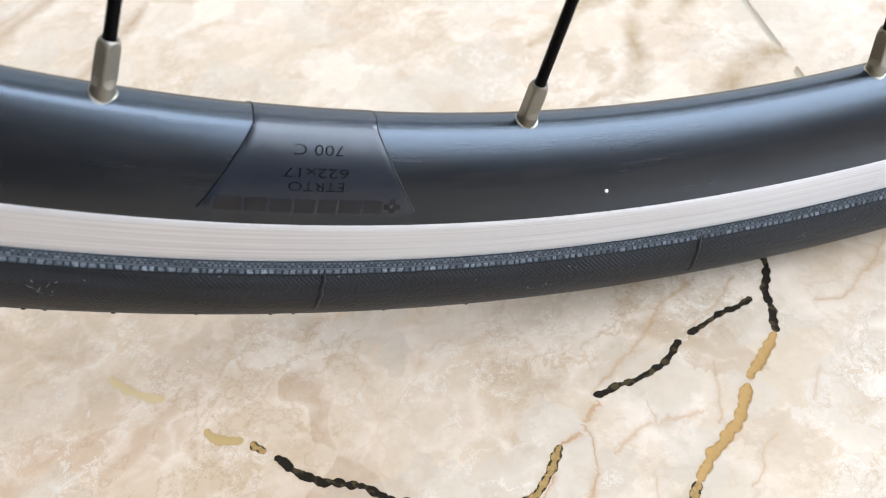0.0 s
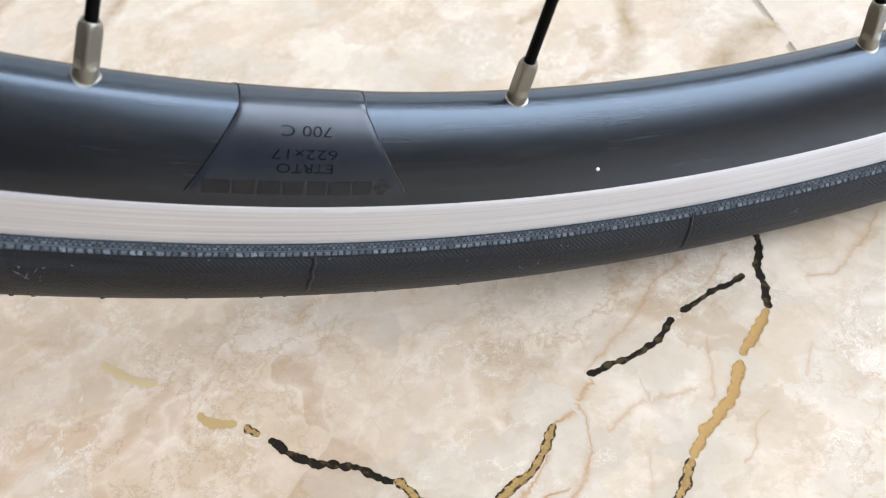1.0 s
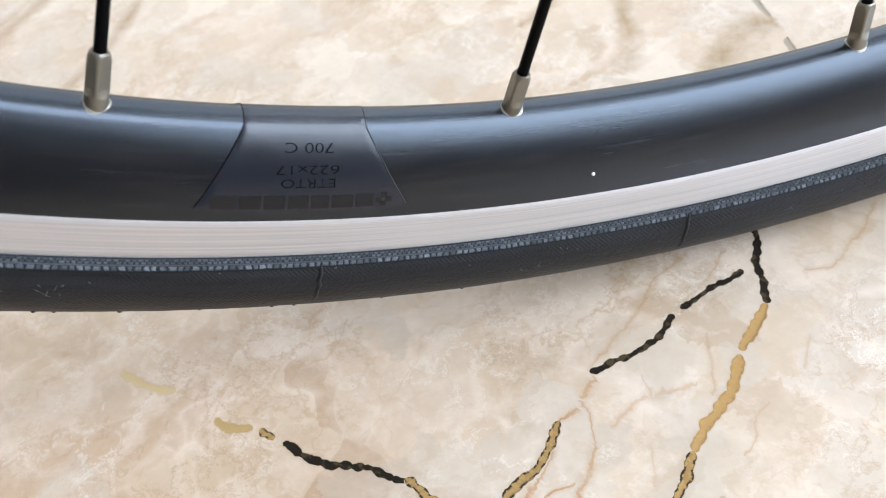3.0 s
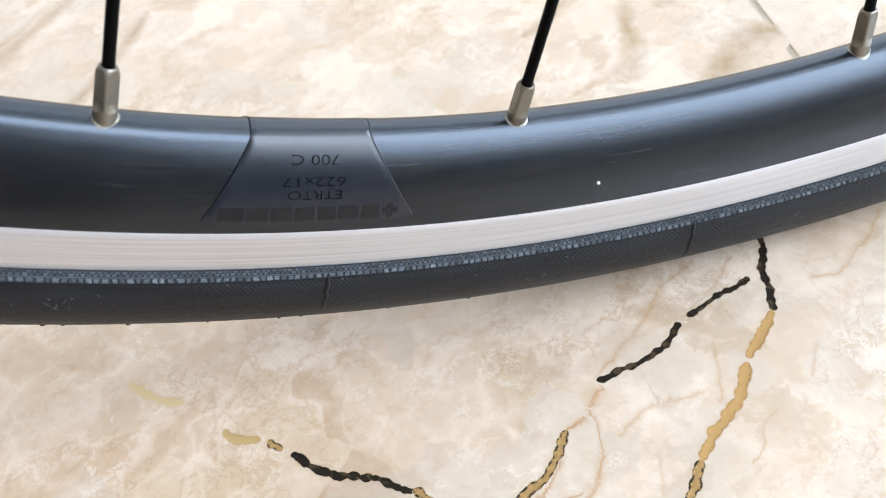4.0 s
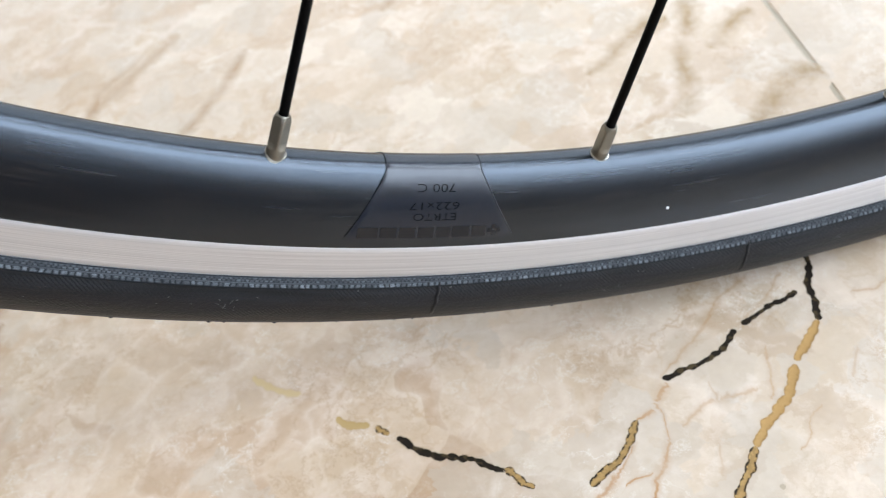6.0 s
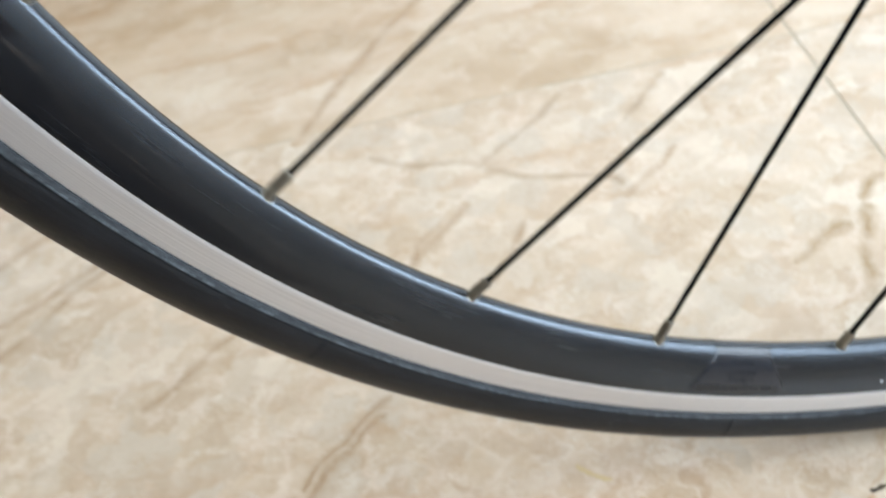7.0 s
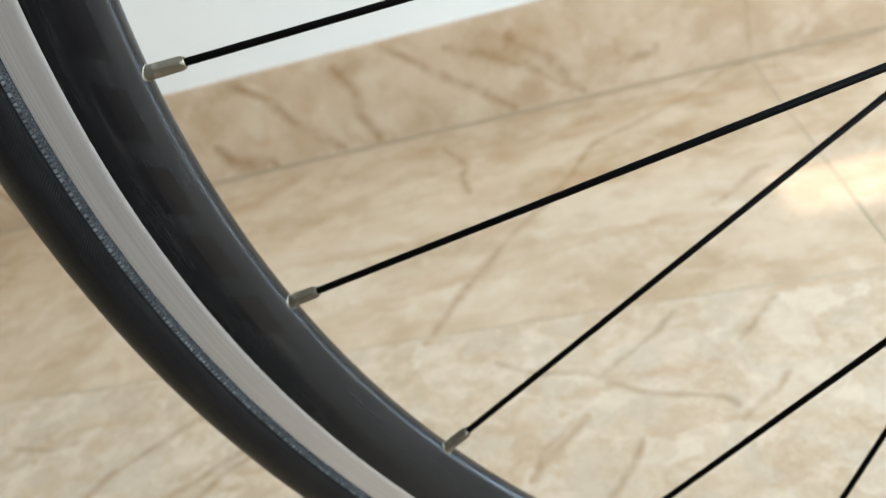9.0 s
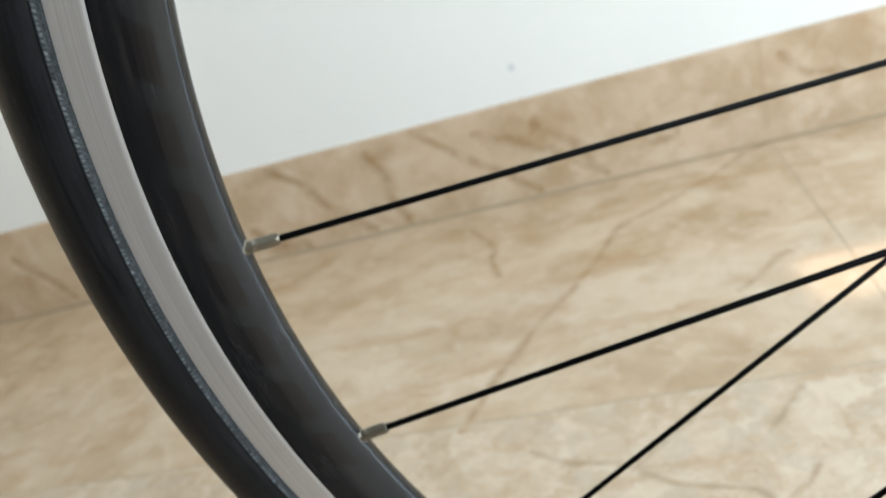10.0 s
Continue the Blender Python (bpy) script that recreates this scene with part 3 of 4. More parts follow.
def nib(deg, q, size):
    """A leftover flake of moulding rubber at the edge of the tread."""
    bm = bmesh.new()
    bmesh.ops.create_icosphere(bm, subdivisions=1, radius=1.0)
    m = Matrix.Translation(on_wheel(deg, *tyre_point(q, 0.00005))) @ pose(0, 0, 0, 0, -deg, 0) @ Matrix.Diagonal((size * 2.2, size, size, 1))
    bmesh.ops.transform(bm, matrix=m, verts=bm.verts[:])
    part("rubber_nib", bm, RUBBER, tyre, "small flake of moulding rubber", smooth=True)


for deg, size in ((-31.4, 0.00024), (-30.8, 0.0002), (-28.8, 0.00024), (-26.2, 0.00015), (-23.7, 0.0002), (-22.9, 0.00018), (-19.6, 0.00015), (-16.4, 0.0002), (-35.0, 0.00024), (-41.0, 0.0002)):
    nib(deg, -58, size)


# spokes
def spoke_thing(deg, far):
    base = on_wheel(deg, NOSE, -0.0004)
    hub = on_wheel(deg, 0.022, 0.0329 if far else -0.0317) + on_wheel(deg + 90, -0.0003 if far else -0.0015, 0)
    way = (hub - base).normalized()
    turn = way.to_track_quat("Z", "X").to_matrix().to_4x4()
    m = Matrix.Translation(base) @ turn
    bm = bmesh.new()
    sides = 12
    lengths = (0.0080, 0.014, 0.05, (hub - base).length)
    rings = [[bm.verts.new((r * math.cos(2 * math.pi * k / sides), r * math.sin(2 * math.pi * k / sides), z)) for k in range(sides)] for z, r in zip(lengths, (0.00105, 0.00105, 0.00100, 0.00100))]
    for r0, r1 in zip(rings, rings[1:]):
        for k in range(sides):
            bm.faces.new((r0[k], r0[(k + 1) % sides], r1[(k + 1) % sides], r1[k]))
    bm.faces.new(rings[-1])
    bmesh.ops.transform(bm, matrix=m, verts=bm.verts[:])
    sp = part("spoke", bm, SPOKE_BLACK, wheel, "thin round black spoke", smooth=True)
    # nipple: round foot, four flats cut into a round bar, chamfered crown
    bm = bmesh.new()
    sides = 40
    rows = []
    for z, r, cut in ((-0.0015, 0.00192, 0), (0.0012, 0.00192, 0), (0.0016, 0.00192, 0.0), (0.0022, 0.00192, 0.55), (0.0030, 0.00192, 1), (0.0082, 0.00187, 1), (0.0088, 0.00175, 1), (0.0094, 0.00152, 0.6), (0.0097, 0.00132, 0), (0.0096, 0.00112, 0), (0.0085, 0.00108, 0)):
        row = []
        for k in range(sides):
            a = 2 * math.pi * k / sides + 0.0785
            flat = 0.00148 / math.cos(((a + math.pi / 4) % (math.pi / 2)) - math.pi / 4)
            q = r * (1 - cut) + min(r, flat) * cut
            row.append(bm.verts.new((q * math.cos(a + 0.45), q * math.sin(a + 0.45), z)))
        rows.append(row)
    for r0, r1 in zip(rows, rows[1:]):
        for k in range(sides):
            bm.faces.new((r0[k], r0[(k + 1) % sides], r1[(k + 1) % sides], r1[k]))
    bmesh.ops.transform(bm, matrix=m, verts=bm.verts[:])
    part("nipple", bm, NICKEL, sp, "dull nickel-plated square nipple with a round foot")
    # bare edge of the drilled hole
    bm = bmesh.new()
    inner, outer = [], []
    for k in range(24):
        a = 2 * math.pi * k / 24
        for ring_, r in ((inner, 0.00200), (outer, 0.00226 + 0.00012 * math.sin(3 * a + deg))):
            x, y = r * math.cos(a), r * math.sin(a)
            rr = NOSE + NOSE_R - math.sqrt(NOSE_R ** 2 - (y - 0.0004) ** 2) - (0.00022 if r < 0.0021 else 0.00004)
            ring_.append(bm.verts.new(on_wheel(deg + math.degrees(x / NOSE), rr, y - 0.0004)))
    for k in range(24):
        bm.faces.new((inner[k], inner[(k + 1) % 24], outer[(k + 1) % 24], outer[k]))
    bmesh.ops.recalc_face_normals(bm, faces=bm.faces[:])
    part("hole_edge", bm, NICKEL, sp, "bare metal edge of the spoke hole")


UNEVEN = {20: -0.35, 21: -0.23, 22: -0.01, 23: 0.17, 0: 0.21, 1: -0.02, 2: -0.2}      # degrees by which some spokes sit off the even spacing
for k in range(24):
    spoke_thing(-30.15 + 15 * k + UNEVEN.get(k, 0), k % 2 == 0)

# hub with two spoke flanges
hub_line = [(0.0001, -0.050), (0.007, -0.050), (0.0085, -0.043), (0.0085, -0.0395), (0.0235, -0.0385), (0.0255, -0.037), (0.0255, -0.035), (0.0235, -0.0335), (0.0125, -0.031), (0.0105, -0.012), (0.0105, 0.012), (0.0125, 0.029), (0.0235, 0.0315), (0.0255, 0.033), (0.0255, 0.035), (0.0235, 0.0365), (0.0085, 0.0375), (0.0085, 0.043), (0.007, 0.050), (0.0001, 0.050)]
part("hub", lathe(hub_line, 72), SPOKE_BLACK, wheel, "black hub shell with two flanges", smooth=True)


# the size decal on the near flank
DECAL_AT = -23.10


def decal_half(s):
    """Half its width in degrees: narrow over the nose, wide at both brake tracks."""
    return 2.16 + 117.0 * max(0.0, rim_point(s)[0] - NOSE - 0.0008)


bm = bmesh.new()
rows = []
S0 = s_at(0.3050)
for i in range(31):
    s = S0 + (0.55 - S0) * i / 30
    w = decal_half(s)
    if i < 4:
        w -= 0.28 * (1 - math.sqrt(1 - ((4 - i) / 4) ** 2 * 0.99))
    rows.append([bm.verts.new(rim_surface(DECAL_AT + w * (-1 + 2 * k / 40), s, 0.00013 if 0 < k < 40 and 0 < i < 30 else -0.00003)) for k in range(41)])
for r0, r1 in zip(rows, rows[1:]):
    for k in range(40):
        bm.faces.new((r0[k], r0[k + 1], r1[k + 1], r1[k]))
bmesh.ops.recalc_face_normals(bm, faces=bm.faces[:])
decal = part("size_decal", bm, STICKER, wheel, "smoky grey trapezoid size decal wrapped over the rim", smooth=True)


def edge_line(side):
    """The lip along a slanting edge of the decal: pale for side 1, dark for -1."""
    bm = bmesh.new()
    rows = []
    for i in range(31):
        s = S0 + 0.05 + (0.42 - S0) * i / 30
        w = decal_half(s) * side
        rows.append([bm.verts.new(rim_surface(DECAL_AT + w + q, s, h)) for q, h in ((-0.022, 0.00008), (0, 0.00022), (0.022, 0.00002))])
    for r0, r1 in zip(rows, rows[1:]):
        for k in range(2):
            bm.faces.new((r0[k], r0[k + 1], r1[k + 1], r1[k]))
    bmesh.ops.recalc_face_normals(bm, faces=bm.faces[:])
    part("decal_edge", bm, LIP if side > 0 else INK, decal, "thin pale lip of the decal film" if side > 0 else "thin dark edge of the decal film", smooth=True)


edge_line(-1), edge_line(1)


def print_on_rim(name, text, centre_deg, r_top, r_bottom, width_deg, material, label):
    """Lettering wrapped on the near flank, its feet towards the hub."""
    cu = bpy.data.curves.new("lettering", "FONT")
    cu.body, cu.size, cu.resolution_u, cu.offset = text, 1.0, 3, -0.012
    tmp = new("lettering", cu)
    bpy.context.view_layer.update()
    me = bpy.data.meshes.new_from_object(tmp.evaluated_get(bpy.context.evaluated_depsgraph_get()))
    bpy.data.objects.remove(tmp)
    xs = [v.co.x for v in me.vertices]
    ys = [v.co.y for v in me.vertices]
    x0, x1, y0, y1 = min(xs), max(xs), min(ys), max(ys)
    for v in me.vertices:
        deg = centre_deg - width_deg * ((v.co.x - x0) / (x1 - x0) - 0.5)
        radius = r_bottom + (r_top - r_bottom) * (v.co.y - y0) / (y1 - y0)
        v.co = rim_surface(deg, s_at(radius), 0.00019)
    me.materials.append(material)
    ob = new(name, me)
    ob.parent = decal
    return tagged(ob, label)


print_on_rim("lettering", "700 C", -23.00, 0.29435, 0.29285, 1.71, INK, "black printed rim size")
print_on_rim("lettering", "622x17", -23.04, 0.2978, 0.2963, 2.23, INK, "black printed rim size")
print_on_rim("lettering", "ETRTO", -23.00, 0.3001, 0.29855, 1.91, INK, "black printed standard name")


def mark(name, deg0, deg1, r0, r1, parent, material, label="", lift=0.00019, slant=0.0, n=6):
    """A plain bar printed on the near flank."""
    bm = bmesh.new()
    grid = [[bm.verts.new(rim_surface(deg0 + (deg1 - deg0) * i / n + slant * j / 4, s_at(r0 + (r1 - r0) * j / 4), lift)) for j in range(5)] for i in range(n + 1)]
    for g0, g1 in zip(grid, grid[1:]):
        for j in range(4):
            bm.faces.new((g0[j], g0[j + 1], g1[j + 1], g1[j]))
    bmesh.ops.recalc_face_normals(bm, faces=bm.faces[:])
    return part(name, bm, material, parent, label)


for d0, d1 in ((-26.30, -25.42), (-25.33, -24.62), (-24.50, -23.78), (-23.68, -22.98), (-22.86, -22.24), (-22.14, -21.37), (-21.27, -20.62)):
    mark("logo_bar", d0, d1, 0.3016, 0.3041, decal, LOGO)
for dx, dr in ((0, 0.0008), (-0.18, 0), (0.18, 0), (0, -0.0009)):
    mark("logo_dot", -20.25 + dx - 0.11, -20.25 + dx + 0.11, 0.3028 + dr - 0.0005, 0.3028 + dr + 0.0005, decal, LOGO)
# large gloss-on-satin lettering further up the rim, as bars
for k in range(7):
    d0 = -74.3 - 4.35 * k
    mark("rim_print", d0, d0 - 2.9, 0.2946, 0.3004, wheel, GLOSS, "gloss black printed bar on the satin rim", 0.00012, -0.9, 10)
bm = bmesh.new()
bmesh.ops.create_icosphere(bm, subdivisions=2, radius=0.0004, matrix=Matrix.Translation(rim_surface(-11.92, s_at(0.3021), 0.0)))
part("paint_chip", bm, SCRATCH, wheel, "tiny bare metal chip in the rim paint")


# ---- stone veins ----
def vein(points, width, material, seed, step=0.0012, rough=0.45, z=0.000012, m=None, parent=None):
    hard = material[2] == 0
    width *= 1.9 if material in (BROWN_VEIN, GREY_VEIN) else (0.92 if material is BLACK_VEIN else 1.0) if hard else 3.0
    step = 0.00022 if hard else step
    line = smooth_line(points, step)
    bm = bmesh.new()
    layer = bm.loops.layers.uv.new("uv")
    n = len(line)
    prev, length, along, lumps = None, 0.0, 0.0, []
    if hard:
        step = sum((b - a).length for a, b in zip(line, line[1:])) / max(1, n - 1)
        dice, c = random.Random(seed), width * 0.3
        while c < step * n:
            r = width * dice.choice((0.36, 0.44, 0.5, 0.58, 0.74))
            lumps.append((c, r))
            c += r * dice.uniform(0.45, 1.1)
    for i, p in enumerate(line):
        t = (line[min(n - 1, i + 1)] - line[max(0, i - 1)]).normalized()
        side = Vector((-t.y, t.x, 0))
        f = 0.21 / width
        shake = noise.noise((p.x * f, p.y * f, seed)) * width * rough * 1.2 + noise.noise((p.x * f * 3, p.y * f * 3, seed)) * width * rough * 0.4
        half = width * 0.5 * (1 + rough * 1.4 * noise.noise((p.x * f * 2.6, p.y * f * 2.6, seed + 7.0)))
        if hard:
            # lumps run together, round at both ends
            f = 0.21 / (width * 0.74)
            shake = noise.noise((p.x * f, p.y * f, seed)) * width * 0.5 + noise.noise((p.x * f * 2.2, p.y * f * 2.2, seed)) * width * 0.22
            half = max([width * (0.27 if material is BLACK_VEIN else 0.43)] + [math.sqrt(max(0.0, r * r - (along - c) ** 2)) for c, r in lumps if abs(along - c) < r])
            along += step
            tip = min(i, n - 1 - i) * step / half
            half *= math.sqrt(max(0.02, 1 - (1 - min(1.0, tip)) ** 2))
        else:
            half *= min(1.0, 0.5 + 3 * min(i, n - 1 - i) / max(4.0, n / 4))
        c = p + side * shake
        pair = [bm.verts.new((c.x - side.x * half, c.y - side.y * half, z)), bm.verts.new((c.x + side.x * half, c.y + side.y * half, z))]
        if prev:
            step_len = (line[i] - line[i - 1]).length
            f = bm.faces.new((prev[0], pair[0], pair[1], prev[1]))
            for loop, q in zip(f.loops, ((length, -1), (length + step_len, -1), (length + step_len, 1), (length, 1))):
                loop[layer].uv = q
            length += step_len
        prev = pair
    if m is not None:
        bmesh.ops.transform(bm, matrix=m, verts=bm.verts[:])
    if parent:
        stone = "skirting"
    else:
        mid = GRID.inverted() @ Vector((*points[len(points) // 2], 0))
        stone = "far" if mid.y > 0 or mid.x < -TILE else "near"
    ob = part("vein", bm, veined(stone, material), parent or floor)
    ob.location = (0, -0.000006 * (seed - 59), 0) if parent else (0, 0, 0.000001 * (seed % 24) + (0.00003 if hard else 0))
    return ob


vein([(-0.0176, 0.0240), (-0.0188, 0.0199), (-0.0231, 0.0083), (-0.0260, -0.0011)], 0.0021, BLACK_VEIN, 1)
vein([(-0.0260, -0.0011), (-0.0300, -0.0056), (-0.0356, -0.0087), (-0.0371, -0.0109)], 0.0024, GOLD_VEIN, 2)
vein([(-0.0377, -0.0117), (-0.0414, -0.0166), (-0.0475, -0.0219), (-0.0576, -0.0296)], 0.0026, GOLD_VEIN, 3)
vein([(-0.0576, -0.0296), (-0.0647, -0.0390), (-0.0717, -0.0488)], 0.0025, MIXED_VEIN, 4)
vein([(-0.0267, 0.0096), (-0.0390, 0.0061), (-0.0451, 0.0043)], 0.0018, BLACK_VEIN, 5)
vein([(-0.0472, 0.0032), (-0.0566, -0.0029), (-0.0631, -0.0039), (-0.0712, -0.0051)], 0.0019, BLACK_VEIN, 6)
vein([(-0.0817, -0.0144), (-0.0848, -0.0189), (-0.0945, -0.0260), (-0.0983, -0.0284)], 0.0022, MIXED_VEIN, 8)
vein([(-0.1596, 0.0115), (-0.1548, 0.0082), (-0.1505, 0.0061)], 0.0024, PALE_VEIN, 9)
vein([(-0.1491, 0.0051), (-0.1452, 0.0025)], 0.0021, MIXED_VEIN, 10)
vein([(-0.1436, 0.0005), (-0.1384, -0.0057), (-0.1287, -0.0103), (-0.1174, -0.0178)], 0.0021, BLACK_VEIN, 11)
vein([(-0.1182, -0.0172), (-0.1145, -0.0217), (-0.1119, -0.0242)], 0.0021, MIXED_VEIN, 12)
vein([(-0.1826, 0.0338), (-0.1782, 0.0292), (-0.1690, 0.0225)], 0.0022, FADED_VEIN, 13)
# rusty cracks: points, width and strength
for i, (pts, wide, kind) in enumerate((
    (((-0.0369, 0.0187), (-0.0445, 0.0149), (-0.0525, 0.0101), (-0.0597, 0.0042), (-0.0663, -0.0016), (-0.0706, -0.0057)), 0.0015, FAINT_RUST),
    (((-0.0274, 0.0165), (-0.0355, 0.0122), (-0.0422, 0.0083), (-0.0461, 0.0036)), 0.0012, FAINT_RUST),
    (((-0.0710, -0.0059), (-0.0731, -0.0081), (-0.0754, -0.0110)), 0.0016, RUST_VEIN),
    (((-0.0754, -0.0108), (-0.0788, -0.0130), (-0.0816, -0.0152)), 0.0014, RUST_VEIN),
    (((-0.0754, -0.0108), (-0.0748, -0.0146), (-0.0760, -0.0185), (-0.0772, -0.0215)), 0.0010, RUST_VEIN),
    (((-0.0772, -0.0214), (-0.0795, -0.0256), (-0.0818, -0.0295), (-0.0838, -0.0333), (-0.0859, -0.0370)), 0.0014, RUST_VEIN),
    (((-0.0827, -0.0308), (-0.0873, -0.0318), (-0.0921, -0.0321), (-0.0966, -0.0328)), 0.0013, RUST_VEIN),
    (((-0.0847, -0.0186), (-0.0886, -0.0237), (-0.0927, -0.0270), (-0.0971, -0.0301), (-0.1015, -0.0323)), 0.0014, RUST_VEIN),
    (((-0.0497, -0.0154), (-0.0547, -0.0158), (-0.0602, -0.0159), (-0.0652, -0.0160), (-0.0683, -0.0180), (-0.0712, -0.0203)), 0.0013, FAINT_RUST),
    (((-0.0430, -0.0034), (-0.0442, -0.0086), (-0.0458, -0.0135), (-0.0483, -0.0190)), 0.0012, FAINT_RUST),
    (((-0.0651, -0.0264), (-0.0662, -0.0316), (-0.0672, -0.0349)), 0.0009, FAINT_RUST),
    (((-0.0373, -0.0244), (-0.0415, -0.0272), (-0.0445, -0.0311), (-0.0480, -0.0339)), 0.0008, FAINT_RUST),
    (((-0.0214, -0.0115), (-0.0255, -0.0150), (-0.0282, -0.0184)), 0.0014, FAINT_RUST),
    (((-0.0026, 0.0076), (-0.0081, 0.0047), (-0.0139, 0.0041)), 0.0010, FAINT_RUST),
    (((-0.0596, -0.0155), (-0.0604, -0.0124), (-0.0607, -0.0094)), 0.0008, FAINT_RUST),
    (((0.0118, 0.0186), (0.0043, 0.0120), (-0.0067, 0.0054)), 0.0011, FAINT_RUST),
    (((-0.1236, 0.0294), (-0.1272, 0.0223), (-0.1296, 0.0195)), 0.0009, FAINT_RUST),
)):
    vein(pts, wide, kind, 5 + i, rough=0.7)


def speck(name, at, size, material, parent, label, normal):
    """A tiny flat stain: an uneven disc."""
    bm = bmesh.new()
    rim_ = [bm.verts.new((size * (1 + 0.3 * noise.noise((k * 1.3, size * 900, 0.4))) * math.cos(math.pi * k / 5), size * (1 + 0.3 * noise.noise((k * 0.9, size * 700, 2.4))) * math.sin(math.pi * k / 5), 0)) for k in range(10)]
    bm.faces.new(rim_)
    bmesh.ops.transform(bm, matrix=Matrix.Translation(at) @ Vector(normal).to_track_quat("Z", "Y").to_matrix().to_4x4(), verts=bm.verts[:])
    return part(name, bm, material, parent, label)


speck("stain", (-0.0561, -0.0410, 0.00006), 0.0007, GREY_GROUT, floor, "small dark brown speck in the stone", (0, 0, 1))
speck("stain", (-0.2355, N + 0.0096, 0.1814), 0.0050, SMUDGE, wall_north, "small grey smudge on the paint", (0, -1, 0))
# quieter veins farther over the floor
vein([(-0.2751, 0.3151), (-0.2453, 0.2914), (-0.2093, 0.2861), (-0.1766, 0.2566), (-0.1269, 0.2336), (-0.1154, 0.2195)], 0.0052, GREY_VEIN, 30, 0.004)
vein([(-0.2432, 0.2000), (-0.2286, 0.2171), (-0.2085, 0.2382)], 0.0055, BROWN_VEIN, 31, 0.004)
vein([(-0.2047, 0.1583), (-0.1926, 0.1783), (-0.1788, 0.2100)], 0.0048, BROWN_VEIN, 32, 0.004)
vein([(-0.0481, 0.1249), (-0.0283, 0.1418), (-0.0095, 0.1460)], 0.0042, OCHRE_VEIN, 33, 0.004)
vein([(0.0001, 0.1595), (-0.0109, 0.1278), (-0.0161, 0.1027), (-0.0275, 0.0898)], 0.0045, OCHRE_VEIN, 34, 0.004)
vein([(0.0020, 0.1609), (0.0244, 0.1771)], 0.0040, OCHRE_VEIN, 35, 0.004)
vein([(-0.0026, 0.1197), (0.0196, 0.1370)], 0.0045, OCHRE_VEIN, 36, 0.004)
vein([(-0.0103, 0.0725), (0.0101, 0.0874), (0.0253, 0.0951)], 0.0055, OCHRE_VEIN, 37, 0.004)
vein([(-0.3111, 0.0487), (-0.2918, 0.0723), (-0.2668, 0.0967)], 0.0042, BROWN_VEIN, 38, 0.004)
vein([(-0.3333, 0.0201), (-0.2906, 0.0639), (-0.2670, 0.0829)], 0.0046, BROWN_VEIN, 39, 0.004)
vein([(0.0694, 0.8490), (0.0072, 0.8155), (-0.0384, 0.7658), (-0.1268, 0.7058), (-0.1571, 0.6858), (-0.1852, 0.6204), (-0.2092, 0.5843), (-0.2623, 0.4964), (-0.3033, 0.4160), (-0.3339, 0.3558)], 0.0085, BROWN_VEIN, 40, 0.006)
vein([(-0.3349, 0.7891), (-0.3061, 0.7280), (-0.3109, 0.6816), (-0.2961, 0.6299)], 0.0090, BROWN_VEIN, 41, 0.006)
vein([(-0.1121, 0.2050), (-0.0734, 0.2481)], 0.0050, BROWN_VEIN, 42, 0.004)
vein([(-0.2006, 0.2716), (-0.1612, 0.3053), (-0.1289, 0.3399)], 0.0050, GREY_VEIN, 43, 0.004)
for k, (pts, wide) in enumerate((
    (((-0.5151, 0.3227), (-0.5475, 0.2927), (-0.5733, 0.2672), (-0.5883, 0.2477), (-0.6039, 0.2134)), 0.0075),
    (((-0.4617, 0.2756), (-0.4929, 0.2500), (-0.5449, 0.2083), (-0.5829, 0.1780)), 0.0065),
    (((-0.4562, 0.2626), (-0.4929, 0.2223), (-0.5313, 0.1715)), 0.0058),
    (((-0.7033, 0.3176), (-0.6546, 0.3047), (-0.6288, 0.3113)), 0.0045),
    (((-0.0623, 0.4914), (-0.0172, 0.5386), (0.0047, 0.5509)), 0.0070),
    (((-0.2110, 0.2393), (-0.2371, 0.2111), (-0.2540, 0.1833)), 0.0055),
)):
    vein(pts, wide, GREY_VEIN if k == 3 else BROWN_VEIN, 48 + k, 0.005)
vein([(-0.4083, 0.1210), (-0.3865, 0.1400), (-0.3590, 0.1656)], 0.0060, BROWN_VEIN, 46, 0.004)
vein([(-0.0955, 0.2874), (-0.0564, 0.3357)], 0.0050, GREY_VEIN, 47, 0.004)

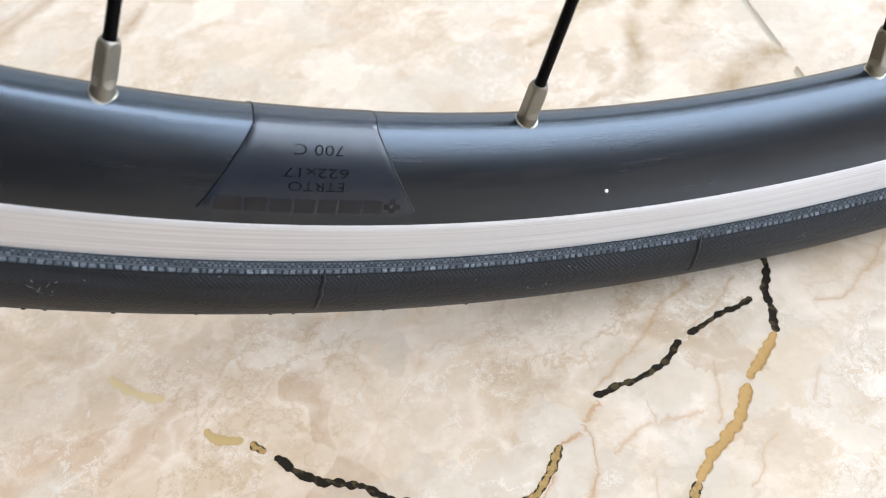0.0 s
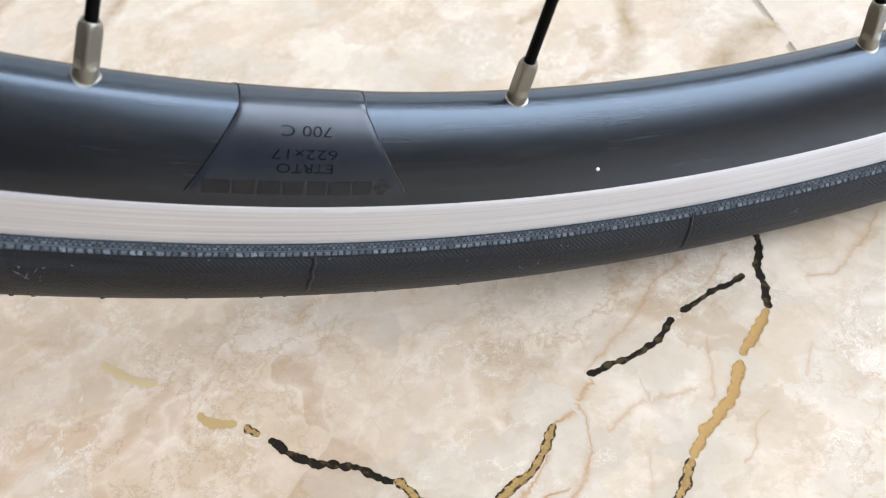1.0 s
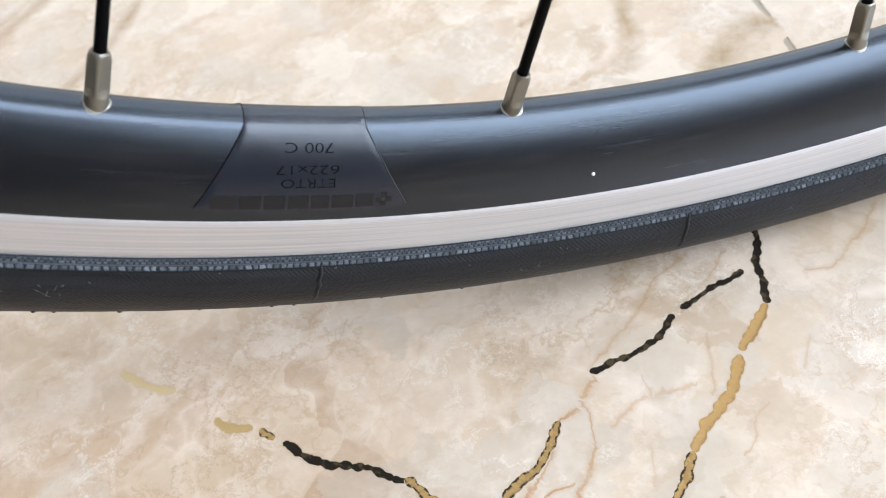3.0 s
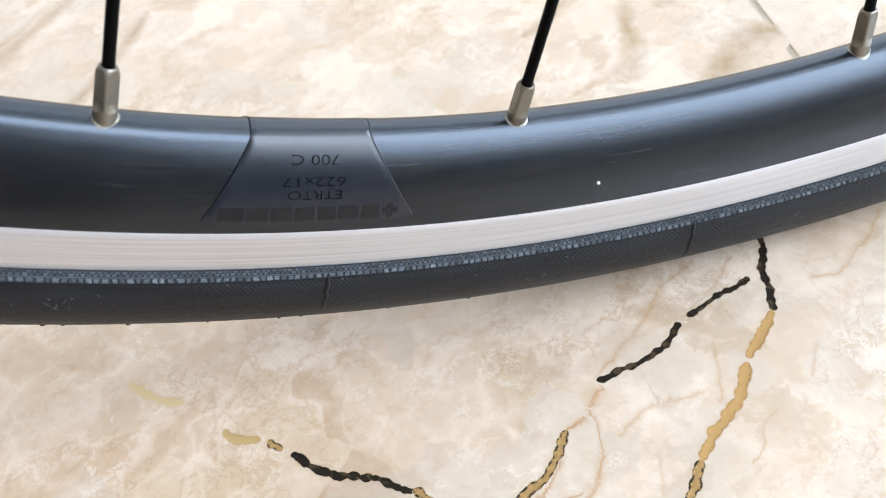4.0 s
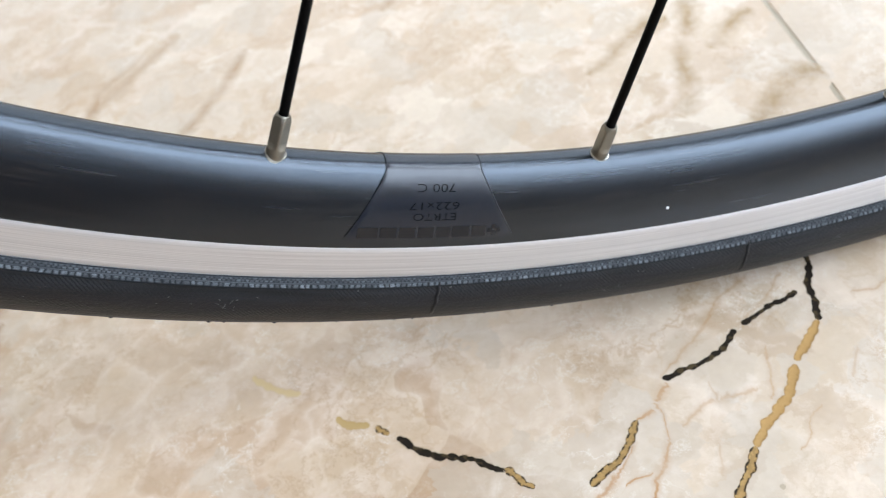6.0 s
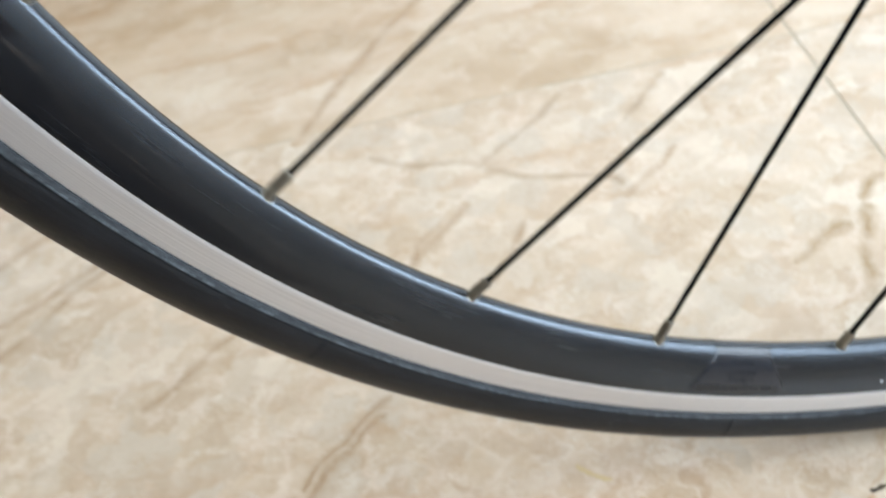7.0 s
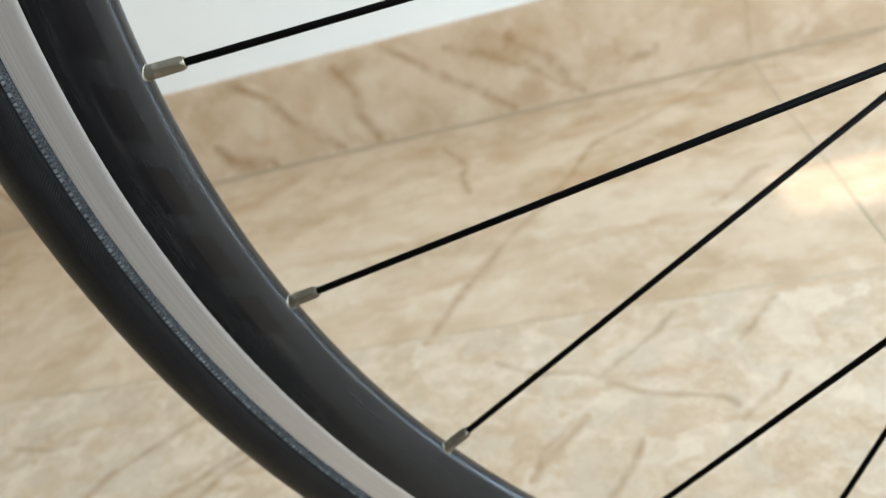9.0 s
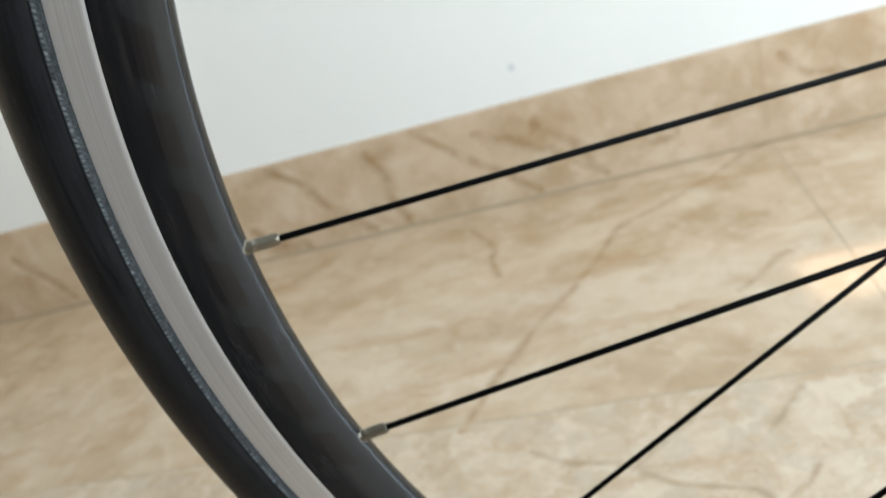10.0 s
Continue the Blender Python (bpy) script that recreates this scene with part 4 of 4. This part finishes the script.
# ---- skirting and floor tiles ----
skirting = tagged(new("skirting"), "marble tile skirting with brown veins at the foot of the wall", "skirting", kind="structure")
for k in range(-2, 3):
    x0, x1 = max(W, 0.072 + 0.8 * k), min(E, 0.872 + 0.8 * k)
    bm = bmesh.new()
    box(bm, x0 + 0.00015, x1 - 0.00015, 0.0, 0.0102, 0.0, 0.138)
    bmesh.ops.bevel(bm, geom=[e for e in bm.edges if all(v.co.y < 0.001 for v in e.verts)], offset=0.0003, segments=1, affect="EDGES", profile=0.5)
    bmesh.ops.transform(bm, matrix=north, verts=bm.verts[:])
    part("skirting_tile", bm, MARBLE_SKIRT, skirting)
bm = bmesh.new()
box(bm, W + 0.001, E - 0.001, -0.0035, -0.0002, 0.0002, 0.0024, north)
bmesh.ops.bevel(bm, geom=[e for e in bm.edges if all(v.co.y < N - 0.003 and v.co.z > 0.002 for v in e.verts)], offset=0.0014, segments=2, affect="EDGES", profile=0.5)
part("grout_line", bm, GREY_GROUT, skirting, "grey-brown grout line along the floor")
UP = north @ Matrix(((1, 0, 0, 0), (0, 0, 1, -0.00004), (0, 1, 0, 0), (0, 0, 0, 1)))
for i, (pts, wide) in enumerate((
    (((-0.6051, 0.1338), (-0.5617, 0.0977), (-0.5305, 0.0530), (-0.4762, 0.0020)), 0.0125),
    (((-0.4598, 0.1238), (-0.4394, 0.0762), (-0.4421, 0.0436), (-0.4237, 0.0045)), 0.0130),
    (((-0.3884, 0.1360), (-0.3398, 0.0963), (-0.2915, 0.0590), (-0.2321, 0.0057)), 0.0125),
    (((-0.3102, 0.1114), (-0.2416, 0.0829), (-0.1862, 0.0481), (-0.1360, 0.0110)), 0.0115),
    (((-0.2312, 0.1051), (-0.1935, 0.0779), (-0.1576, 0.0315)), 0.0150),
    (((-0.0833, 0.0337), (-0.0467, 0.0352), (-0.0366, 0.0486)), 0.0100),
    (((-0.6548, 0.0533), (-0.6264, 0.0184), (-0.5748, 0.0020)), 0.0140),
    (((-1.0255, 0.1009), (-0.9947, 0.0588), (-0.9555, 0.0120)), 0.0110),
    (((0.0895, 0.1116), (0.1281, 0.0789), (0.1759, 0.0699)), 0.0090),
)):
    vein(pts, wide, BROWN_VEIN, 60 + i, 0.006, z=0.0, m=UP, parent=skirting)
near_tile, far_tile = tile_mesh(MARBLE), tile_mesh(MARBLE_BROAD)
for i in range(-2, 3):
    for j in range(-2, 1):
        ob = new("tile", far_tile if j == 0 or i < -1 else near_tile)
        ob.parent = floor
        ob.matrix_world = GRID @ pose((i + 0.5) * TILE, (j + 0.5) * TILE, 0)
